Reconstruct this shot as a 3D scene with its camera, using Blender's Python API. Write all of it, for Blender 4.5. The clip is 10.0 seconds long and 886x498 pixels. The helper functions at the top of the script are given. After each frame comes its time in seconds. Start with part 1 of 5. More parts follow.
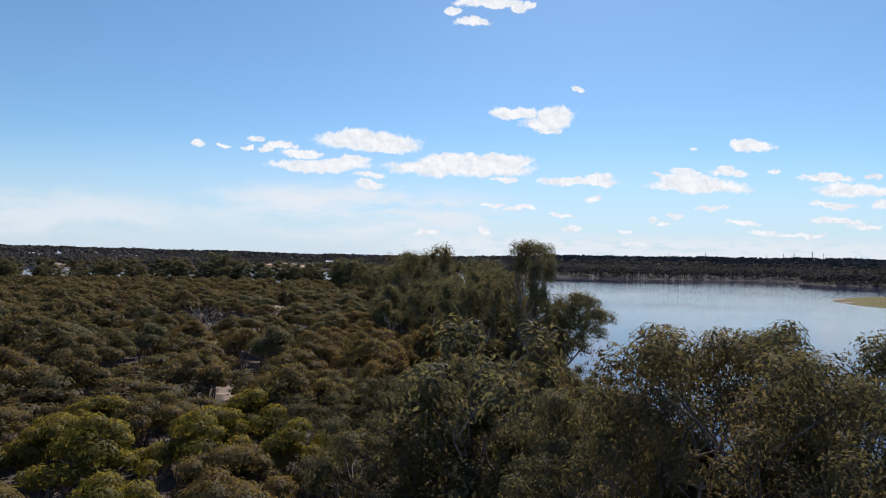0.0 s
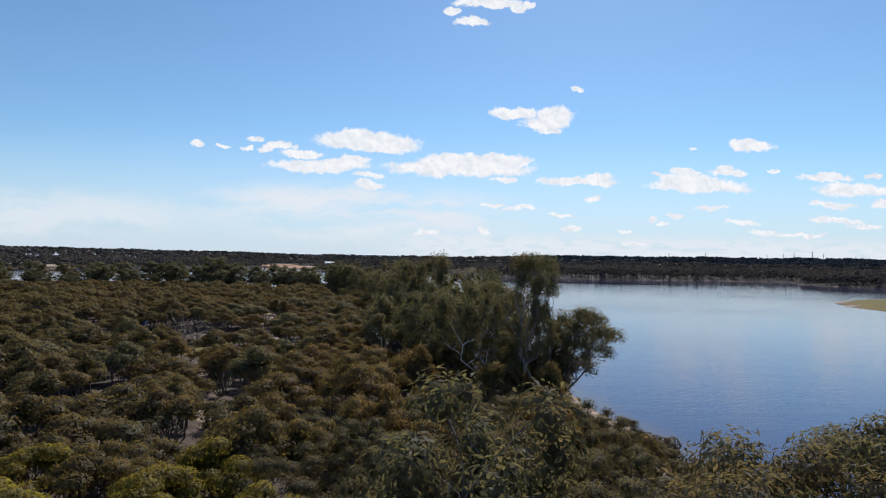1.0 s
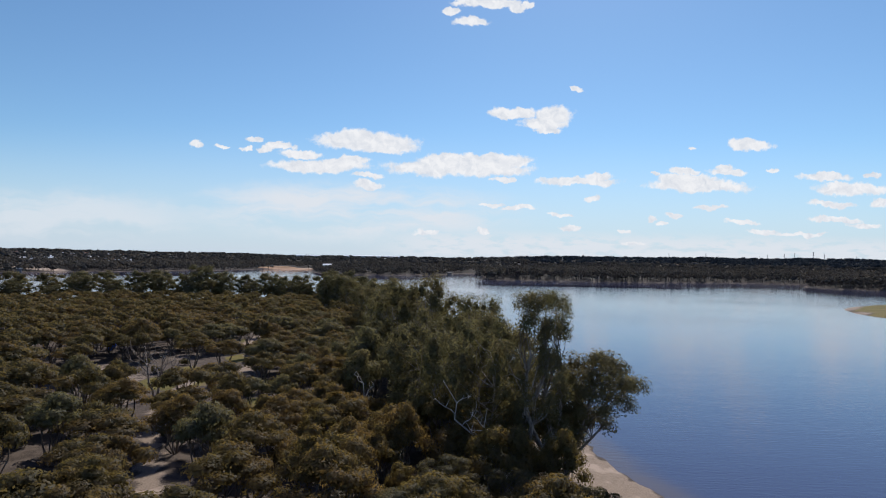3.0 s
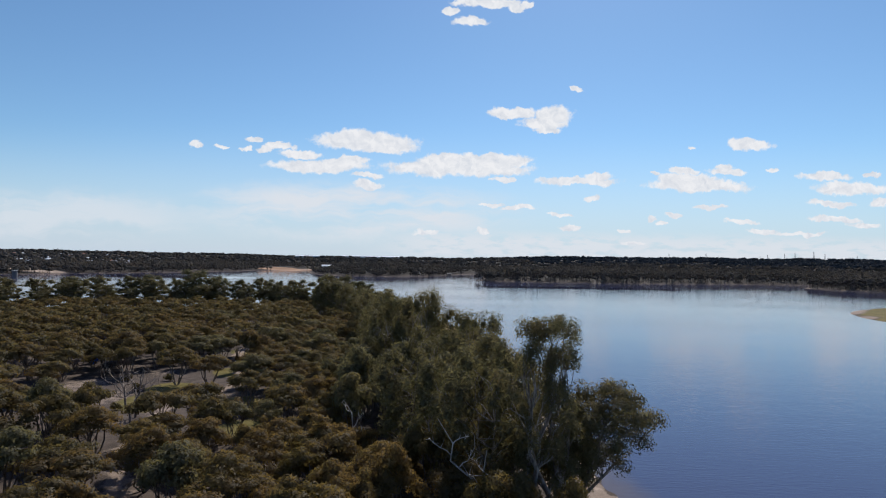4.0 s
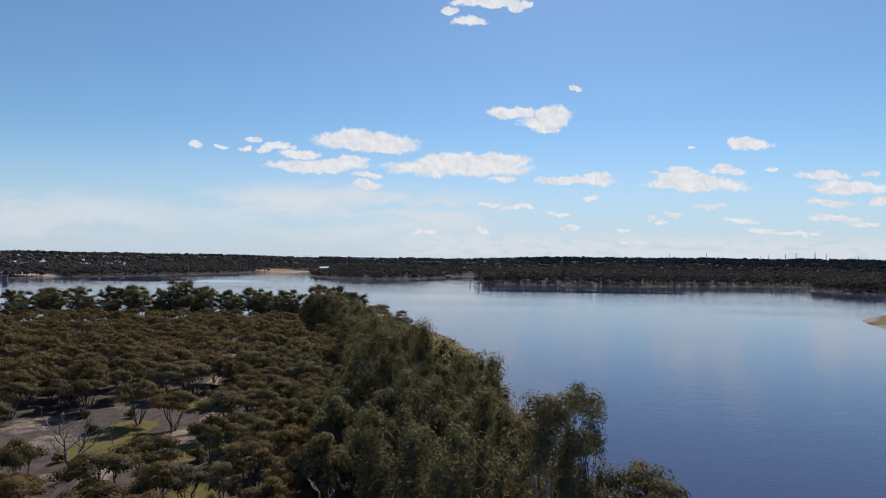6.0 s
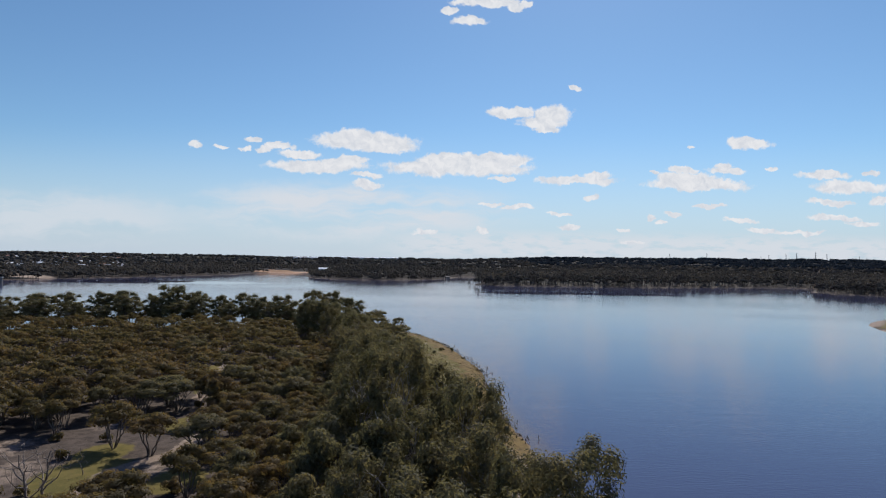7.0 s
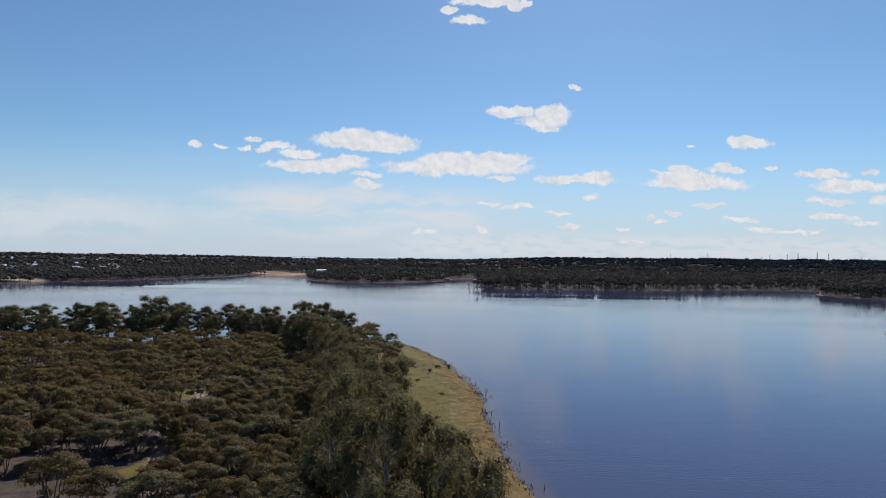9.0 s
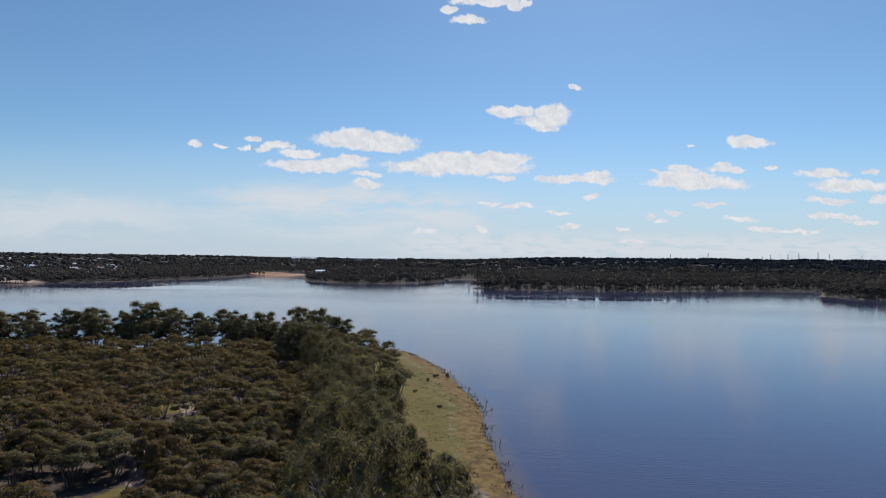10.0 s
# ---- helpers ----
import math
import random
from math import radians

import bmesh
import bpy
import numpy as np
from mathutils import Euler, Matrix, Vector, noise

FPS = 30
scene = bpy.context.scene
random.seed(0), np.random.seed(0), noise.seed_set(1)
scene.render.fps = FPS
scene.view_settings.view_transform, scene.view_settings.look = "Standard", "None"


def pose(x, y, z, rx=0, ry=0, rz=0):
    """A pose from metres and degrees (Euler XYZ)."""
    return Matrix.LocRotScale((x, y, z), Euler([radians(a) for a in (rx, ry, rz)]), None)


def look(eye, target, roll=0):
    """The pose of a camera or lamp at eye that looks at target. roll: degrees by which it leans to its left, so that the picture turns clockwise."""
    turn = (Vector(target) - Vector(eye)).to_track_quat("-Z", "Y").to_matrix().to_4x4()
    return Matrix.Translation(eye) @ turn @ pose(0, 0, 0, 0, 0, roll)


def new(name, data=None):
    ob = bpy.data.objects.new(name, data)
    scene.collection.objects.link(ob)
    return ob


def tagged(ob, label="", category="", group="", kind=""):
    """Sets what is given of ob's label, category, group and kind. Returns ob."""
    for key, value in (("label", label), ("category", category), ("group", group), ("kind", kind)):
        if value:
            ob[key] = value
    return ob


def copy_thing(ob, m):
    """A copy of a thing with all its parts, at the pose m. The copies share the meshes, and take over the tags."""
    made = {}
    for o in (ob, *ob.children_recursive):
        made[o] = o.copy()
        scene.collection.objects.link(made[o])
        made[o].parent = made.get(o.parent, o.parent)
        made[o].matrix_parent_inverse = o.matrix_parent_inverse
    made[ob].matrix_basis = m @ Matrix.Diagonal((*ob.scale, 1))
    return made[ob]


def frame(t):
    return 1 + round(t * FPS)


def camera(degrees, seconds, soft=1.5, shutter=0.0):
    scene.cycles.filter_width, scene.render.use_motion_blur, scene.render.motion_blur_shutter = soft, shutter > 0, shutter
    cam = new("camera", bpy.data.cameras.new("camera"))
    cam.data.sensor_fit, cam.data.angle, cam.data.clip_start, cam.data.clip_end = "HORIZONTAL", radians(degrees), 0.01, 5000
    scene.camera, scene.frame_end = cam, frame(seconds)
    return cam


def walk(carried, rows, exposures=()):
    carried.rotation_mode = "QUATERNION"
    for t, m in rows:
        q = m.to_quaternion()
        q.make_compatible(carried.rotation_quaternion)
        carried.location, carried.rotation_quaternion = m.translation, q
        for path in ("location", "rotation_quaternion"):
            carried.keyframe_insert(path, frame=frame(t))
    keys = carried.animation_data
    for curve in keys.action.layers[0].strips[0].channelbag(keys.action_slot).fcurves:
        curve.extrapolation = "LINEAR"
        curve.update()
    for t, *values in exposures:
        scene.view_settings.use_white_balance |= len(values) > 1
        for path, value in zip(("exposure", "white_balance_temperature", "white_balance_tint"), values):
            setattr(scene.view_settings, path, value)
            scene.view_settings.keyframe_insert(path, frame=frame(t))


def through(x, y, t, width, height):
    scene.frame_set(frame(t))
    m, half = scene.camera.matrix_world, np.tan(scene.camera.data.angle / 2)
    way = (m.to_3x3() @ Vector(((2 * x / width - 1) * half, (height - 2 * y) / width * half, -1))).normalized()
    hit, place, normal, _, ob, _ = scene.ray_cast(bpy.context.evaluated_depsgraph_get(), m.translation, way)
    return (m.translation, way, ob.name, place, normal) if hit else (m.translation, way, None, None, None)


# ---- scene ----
cam = camera(74.0, 10.0, soft=1.1)


def aimed(x, y, z, yaw, pitch, roll):
    """A pose from a place, a heading to the left of +y, an upward pitch and a lean, in degrees."""
    a, b = radians(yaw), radians(pitch)
    way = Vector((-math.sin(a) * math.cos(b), math.cos(a) * math.cos(b), math.sin(b)))
    return look((x, y, z), Vector((x, y, z)) + 100 * way, roll)


walk(cam, [
    (0.00, aimed(-2.06, -26.18, 17.01, 0.134, 1.243, 1.351)),
    (1.25, aimed(-1.47, -19.94, 19.03, 0.093, 1.252, 1.265)),
    (2.50, aimed(-1.00, -13.52, 21.21, 0.057, 1.255, 1.186)),
    (3.75, aimed(-0.53, -6.88, 23.50, 0.026, 1.250, 1.115)),
    (5.00, aimed(0.00, 0.00, 25.86, -0.000, 1.239, 1.050)),
    (6.25, aimed(0.62, 7.10, 28.22, -0.021, 1.221, 0.992)),
    (7.50, aimed(1.30, 14.38, 30.56, -0.036, 1.197, 0.942)),
    (8.75, aimed(1.97, 21.77, 32.83, -0.046, 1.165, 0.899)),
    (10.00, aimed(2.49, 29.15, 35.00, -0.051, 1.127, 0.862)),
], exposures=[(0.0, 0.18), (2.5, 0.10), (5.0, 0.0), (10.0, -0.08)])

# ---- light ----
SUN_TURN, SUN_UP = radians(14), radians(44)   # towards +x from +y, and above the horizon
sun_way = Vector((math.sin(SUN_TURN) * math.cos(SUN_UP), math.cos(SUN_TURN) * math.cos(SUN_UP), math.sin(SUN_UP)))
sun_data = bpy.data.lights.new("sun", "SUN")
sun_data.energy, sun_data.angle, sun_data.color = 5.0, radians(0.5), (1.0, 0.94, 0.86)
sun = new("sun", sun_data)
sun.matrix_world = look((0, 0, 200), Vector((0, 0, 200)) - sun_way)

# Clouds by bank: across and up over the forward distance, half width and half height.
CLOUDS_HIGH = [
    (0.066, 0.446, 0.067, 0.009), (0.043, 0.413, 0.034, 0.010), (0.115, 0.437, 0.019, 0.008), (0.008, 0.432, 0.016, 0.008),
    (0.132, 0.444, 0.012, 0.008), (0.222, 0.298, 0.015, 0.005), (0.113, 0.257, 0.046, 0.012), (0.185, 0.253, 0.043, 0.017),
    (0.166, 0.240, 0.046, 0.013), (0.174, 0.228, 0.024, 0.006), (0.519, 0.209, 0.040, 0.011), (-0.427, 0.192, 0.017, 0.007),
    (-0.376, 0.191, 0.012, 0.004), (0.419, 0.202, 0.010, 0.003)]
CLOUDS_LEFT = [
    (-0.137, 0.204, 0.094, 0.018), (-0.103, 0.196, 0.058, 0.013), (-0.218, 0.160, 0.096, 0.013), (-0.170, 0.170, 0.043, 0.011),
    (0.025, 0.161, 0.139, 0.016), (0.080, 0.177, 0.082, 0.013), (0.003, 0.172, 0.058, 0.013), (0.100, 0.142, 0.017, 0.006),
    (-0.279, 0.192, 0.027, 0.008), (-0.306, 0.186, 0.017, 0.006), (-0.326, 0.202, 0.021, 0.006), (-0.343, 0.187, 0.011, 0.005),
    (-0.243, 0.180, 0.040, 0.008), (-0.134, 0.145, 0.027, 0.006), (-0.132, 0.129, 0.027, 0.008)]
CLOUDS_RIGHT = [
    (0.230, 0.141, 0.073, 0.008), (0.259, 0.150, 0.031, 0.009), (0.433, 0.139, 0.100, 0.011), (0.420, 0.148, 0.058, 0.012),
    (0.486, 0.162, 0.038, 0.008), (0.476, 0.170, 0.019, 0.008), (0.413, 0.162, 0.029, 0.006), (0.360, 0.157, 0.014, 0.004),
    (0.255, 0.114, 0.016, 0.006), (0.648, 0.157, 0.048, 0.009), (0.693, 0.138, 0.071, 0.013), (0.660, 0.110, 0.043, 0.007),
    (0.743, 0.115, 0.021, 0.011), (0.664, 0.084, 0.048, 0.007), (0.717, 0.076, 0.034, 0.006), (0.732, 0.161, 0.014, 0.005),
    (0.558, 0.165, 0.012, 0.006)]
CLOUDS_LOW = [
    (0.447, 0.101, 0.029, 0.005), (0.513, 0.079, 0.031, 0.005), (0.549, 0.062, 0.038, 0.006), (0.612, 0.058, 0.048, 0.004),
    (0.128, 0.094, 0.034, 0.005), (0.082, 0.100, 0.021, 0.004), (0.200, 0.087, 0.025, 0.004), (0.214, 0.062, 0.024, 0.007),
    (0.063, 0.052, 0.017, 0.008), (-0.033, 0.048, 0.021, 0.006), (0.356, 0.080, 0.012, 0.005), (0.393, 0.088, 0.015, 0.005),
    (0.376, 0.072, 0.014, 0.004), (0.308, 0.059, 0.012, 0.003), (0.323, 0.041, 0.015, 0.004)]
# Behind the camera the same fair-weather cumulus goes on.
CLOUDS_BEHIND = [(-0.9, 0.22, 0.12, 0.02), (0.3, 0.3, 0.14, 0.03), (0.9, 0.16, 0.10, 0.018), (-0.2, 0.15, 0.12, 0.02), (0.1, 0.5, 0.1, 0.04)]


class Net:
    """Short calls for building a node tree."""

    def __init__(self, tree):
        self.tree, self.nodes, self.links = tree, tree.nodes, tree.links
        self.nodes.clear()

    def put(self, socket, value):
        if isinstance(value, bpy.types.NodeSocket):
            self.links.new(value, socket)
        else:
            socket.default_value = value

    def node(self, kind, **values):
        n = self.nodes.new(kind)
        for key, value in values.items():
            self.put(n.inputs[key], value)
        return n

    def math(self, what, a, b=0.0, clamp=False):
        n = self.nodes.new("ShaderNodeMath")
        n.operation, n.use_clamp = what, clamp
        self.put(n.inputs[0], a), self.put(n.inputs[1], b)
        return n.outputs[0]

    def vec(self, what, a, b=(0, 0, 0)):
        n = self.nodes.new("ShaderNodeVectorMath")
        n.operation = what
        self.put(n.inputs[0], a), self.put(n.inputs[1], b)
        return n.outputs["Value"] if what in ("LENGTH", "DOT_PRODUCT") else n.outputs[0]

    def step(self, value, low, high, to_low=0.0, to_high=1.0):
        n = self.nodes.new("ShaderNodeMapRange")
        n.interpolation_type = "SMOOTHSTEP"
        for slot, v in zip(range(5), (value, low, high, to_low, to_high)):
            self.put(n.inputs[slot], v)
        return n.outputs[0]

    def mix(self, factor, a, b):
        n = self.nodes.new("ShaderNodeMix")
        n.data_type = "RGBA"
        self.put(n.inputs[0], factor)
        self.put(n.inputs[6], a if isinstance(a, bpy.types.NodeSocket) else (*a, 1))
        self.put(n.inputs[7], b if isinstance(b, bpy.types.NodeSocket) else (*b, 1))
        return n.outputs[2]

    def noise(self, where, scale, detail=3.0, rough=0.55, colour=False):
        n = self.nodes.new("ShaderNodeTexNoise")
        self.put(n.inputs["Vector"], where)
        n.inputs["Scale"].default_value, n.inputs["Detail"].default_value, n.inputs["Roughness"].default_value = scale, detail, rough
        return n.outputs["Color"] if colour else n.outputs["Fac"]


SKY_STRENGTH = 0.10


def make_world():
    world = bpy.data.worlds.new("sky")
    world.use_nodes = True
    scene.world = world
    g = Net(world.node_tree)
    sky = g.nodes.new("ShaderNodeTexSky")
    sky.sky_type, sky.sun_disc = "NISHITA", False
    sky.sun_elevation, sky.sun_rotation = SUN_UP, SUN_TURN
    sky.air_density, sky.dust_density, sky.ozone_density, sky.altitude = 1.0, 0.2, 1.5, 50
    way = g.node("ShaderNodeTexCoord").outputs["Generated"]
    apart = g.node("ShaderNodeSeparateXYZ", Vector=way)
    x, y, z = apart.outputs
    depth = g.math("MAXIMUM", g.math("ABSOLUTE", y), 0.02)
    ahead = g.math("GREATER_THAN", y, 0.0)
    u, v = g.math("DIVIDE", x, depth), g.math("DIVIDE", z, depth)
    flat = g.node("ShaderNodeCombineXYZ", X=u, Y=v, Z=0.0).outputs[0]
    tint = g.mix(g.step(z, 0.36, 0.62), (0.68, 0.885, 1.03), (0.72, 0.82, 1.15))
    blue = g.vec("MULTIPLY", g.vec("MULTIPLY", sky.outputs[0], (SKY_STRENGTH,) * 3), tint)
    # Billows bend the outlines at two sizes.
    wide = g.vec("SUBTRACT", g.noise(flat, 22, 2, 0.5, True), (0.5, 0.5, 0.5))
    fine = g.vec("SUBTRACT", g.noise(flat, 85, 4, 0.6, True), (0.5, 0.5, 0.5))
    bent = g.vec("ADD", flat, g.vec("ADD", g.vec("MULTIPLY", wide, (0.05, 0.022, 0)), g.vec("MULTIPLY", fine, (0.020, 0.012, 0))))

    def field(rows):
        near = None
        for cx, cy, rx, ry in rows:
            off = g.vec("MULTIPLY", g.vec("SUBTRACT", bent, (cx, cy, 0)), (1 / rx, 1 / (ry * 0.96), 0))
            far = g.vec("LENGTH", off)
            near = far if near is None else g.math("MINIMUM", near, far)
        return near

    front = field(CLOUDS_HIGH + CLOUDS_LEFT + CLOUDS_RIGHT + CLOUDS_LOW)
    back = field(CLOUDS_BEHIND)
    rough = g.math("MULTIPLY", g.math("SUBTRACT", g.noise(flat, 100, 5, 0.6), 0.5), 0.55)
    edge = g.math("ADD", g.math("ADD", g.math("MULTIPLY", front, ahead), g.math("MULTIPLY", back, g.math("SUBTRACT", 1.0, ahead))), rough)
    body = g.step(edge, 0.70, 1.06, 1.0, 0.0)
    # Far small cumulus low over the horizon, and thin high veils.
    low_at = g.vec("MULTIPLY", flat, (1, 3.2, 1))
    low = g.math("MULTIPLY", g.step(g.noise(low_at, 26, 5, 0.6), 0.33, 0.53), g.math("MULTIPLY", g.step(v, 0.0, 0.018), g.step(v, 0.035, 0.062, 1.0, 0.0)))
    low = g.math("MULTIPLY", low, g.step(u, -0.15, 0.0, 0.0, 0.85))
    veil_at = g.vec("MULTIPLY", g.vec("ADD", flat, g.vec("MULTIPLY", wide, (0.08, 0.03, 0))), (1.3, 7.0, 1))
    streak = g.step(g.noise(veil_at, 3.4, 6, 0.55), 0.36, 0.60)
    mid_veil = g.step(g.vec("LENGTH", g.vec("MULTIPLY", g.vec("SUBTRACT", bent, (-0.16, 0.083, 0)), (3.3, 19.0, 0))), 0.5, 1.2, 1.0, 0.0)
    side_veil = g.step(g.vec("LENGTH", g.vec("MULTIPLY", g.vec("SUBTRACT", bent, (-0.70, 0.066, 0)), (3.0, 20.0, 0))), 0.4, 1.2, 0.7, 0.0)
    veil = g.math("MULTIPLY", g.math("MULTIPLY", g.math("MAXIMUM", mid_veil, side_veil), ahead), g.math("MULTIPLY", streak, 0.95))
    veil = g.math("MAXIMUM", g.math("MULTIPLY", low, ahead), veil)
    # Puffs are lit from above: compare the billows with those a little higher up.
    here = g.noise(bent, 48, 4, 0.6)
    above = g.noise(g.vec("ADD", bent, (0.004, 0.008, 0)), 48, 4, 0.6)
    lit = g.math("ADD", 0.80, g.math("MULTIPLY", g.math("SUBTRACT", here, above), 1.5), clamp=True)
    white = g.mix(lit, (0.50, 0.56, 0.66), (0.83, 0.84, 0.87))
    haze = g.mix(g.step(v, -0.02, 0.24, 0.88, 0.0), blue, (0.525, 0.615, 0.75))
    thin = g.mix(veil, haze, (0.70, 0.74, 0.80))
    full = g.mix(body, thin, white)
    back_node = g.node("ShaderNodeBackground", Color=full, Strength=1.0)
    out = g.nodes.new("ShaderNodeOutputWorld")
    g.links.new(back_node.outputs[0], out.inputs[0])


make_world()

# ---- materials ----


def material(name, paint):
    m = bpy.data.materials.new(name)
    m.use_nodes = True
    g = Net(m.node_tree)
    shader = paint(g)
    out = g.nodes.new("ShaderNodeOutputMaterial")
    g.links.new(shader, out.inputs[0])
    return m


def place(g):
    return g.node("ShaderNodeNewGeometry").outputs["Position"]


def solid(g, colour, rough=0.8, normal=None, metal=0.0, gloss=0.5):
    p = g.nodes.new("ShaderNodeBsdfPrincipled")
    g.put(p.inputs["Base Color"], colour if isinstance(colour, bpy.types.NodeSocket) else (*colour, 1))
    g.put(p.inputs["Roughness"], rough)
    p.inputs["Metallic"].default_value = metal
    p.inputs["Specular IOR Level"].default_value = gloss
    if normal is not None:
        g.links.new(normal, p.inputs["Normal"])
    return p.outputs[0]


def bump(g, height, strength, distance):
    b = g.nodes.new("ShaderNodeBump")
    g.put(b.inputs["Height"], height)
    b.inputs["Strength"].default_value, b.inputs["Distance"].default_value = strength, distance
    return b.outputs[0]


def leaf_paint(dark, green, warm, warm_at=0.5, through=0.25, grain_scale=7.0):
    """Leaves: each its own shade, each tree its own hue, browner new growth in drifts."""
    def paint(g):
        geo = g.node("ShaderNodeNewGeometry")
        own = geo.outputs["Random Per Island"]
        tree = g.node("ShaderNodeObjectInfo").outputs["Random"]
        at = geo.outputs["Position"]
        drift = g.math("ADD", g.math("MULTIPLY", g.noise(at, 0.20, 2), 0.70), g.math("ADD", g.math("MULTIPLY", g.noise(at, 0.022, 2), 0.22), g.math("MULTIPLY", tree, 0.16)))
        hue = g.mix(g.step(drift, warm_at - 0.10, warm_at + 0.12), green, warm)
        grain = g.step(g.noise(at, grain_scale, 3, 0.7), 0.36, 0.62)
        shade = g.math("ADD", g.math("MULTIPLY", own, 0.40), g.math("MULTIPLY", grain, 0.55), clamp=True)
        tone = g.mix(shade, dark, hue)
        soft = g.node("ShaderNodeBsdfDiffuse", Color=tone, Roughness=0.6, Normal=bump(g, grain, 0.7, 0.12))
        thru = g.node("ShaderNodeBsdfTranslucent", Color=g.vec("MULTIPLY", tone, (1.12, 1.10, 0.90)))
        gloss = g.node("ShaderNodeBsdfGlossy", Color=(0.9, 0.95, 1, 1), Roughness=0.6)
        both = g.node("ShaderNodeMixShader", Fac=through)
        g.links.new(soft.outputs[0], both.inputs[1]), g.links.new(thru.outputs[0], both.inputs[2])
        last = g.node("ShaderNodeMixShader", Fac=0.012)
        g.links.new(both.outputs[0], last.inputs[1]), g.links.new(gloss.outputs[0], last.inputs[2])
        return last.outputs[0]
    return paint


LEAF_MALLEE = material("mallee_leaf", leaf_paint((0.112, 0.085, 0.040), (0.164, 0.132, 0.050), (0.216, 0.134, 0.050), 0.57, 0.46, 4.0))
LEAF_RUST = material("rusty_mallee_leaf", leaf_paint((0.135, 0.096, 0.038), (0.196, 0.150, 0.050), (0.230, 0.142, 0.047), 0.53, 0.48, 4.0))
LEAF_NEAR = material("young_gum_leaf", leaf_paint((0.110, 0.094, 0.050), (0.176, 0.148, 0.068), (0.215, 0.152, 0.066), 0.56, 0.47, 6.0))
LEAF_YELLOW = material("yellow_green_leaf", leaf_paint((0.180, 0.146, 0.028), (0.300, 0.240, 0.040), (0.300, 0.206, 0.036), 0.56, 0.48, 6.0))
LEAF_GUM = material("gum_leaf", leaf_paint((0.118, 0.107, 0.059), (0.196, 0.173, 0.080), (0.222, 0.172, 0.078), 0.57, 0.46, 4.0))
# Far foliage is greyed, the pines blued, so distance haze sits in the colour.
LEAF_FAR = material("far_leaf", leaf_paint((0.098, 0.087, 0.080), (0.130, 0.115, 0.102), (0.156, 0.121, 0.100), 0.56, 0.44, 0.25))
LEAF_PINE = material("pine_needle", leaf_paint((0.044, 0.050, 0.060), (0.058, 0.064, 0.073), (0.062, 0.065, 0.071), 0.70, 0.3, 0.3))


def bark_paint(pale, dark):
    def paint(g):
        at = place(g)
        streaks = g.noise(g.vec("MULTIPLY", at, (1, 1, 0.25)), 6, 4)
        blotch = g.noise(at, 1.1, 3)
        tone = g.mix(g.step(g.math("ADD", g.math("MULTIPLY", streaks, 0.6), g.math("MULTIPLY", blotch, 0.4)), 0.38, 0.62), dark, pale)
        return solid(g, tone, 0.85, bump(g, streaks, 0.5, 0.03))
    return paint


BARK_MALLEE = material("mallee_bark", bark_paint((0.20, 0.165, 0.14), (0.07, 0.055, 0.048)))
BARK_GUM = material("gum_bark", bark_paint((0.36, 0.32, 0.28), (0.13, 0.105, 0.09)))
BARK_BLEACHED = material("bleached_wood", bark_paint((0.56, 0.52, 0.47), (0.28, 0.24, 0.21)))
BARK_DEAD = material("dead_wood", bark_paint((0.27, 0.22, 0.185), (0.11, 0.088, 0.075)))


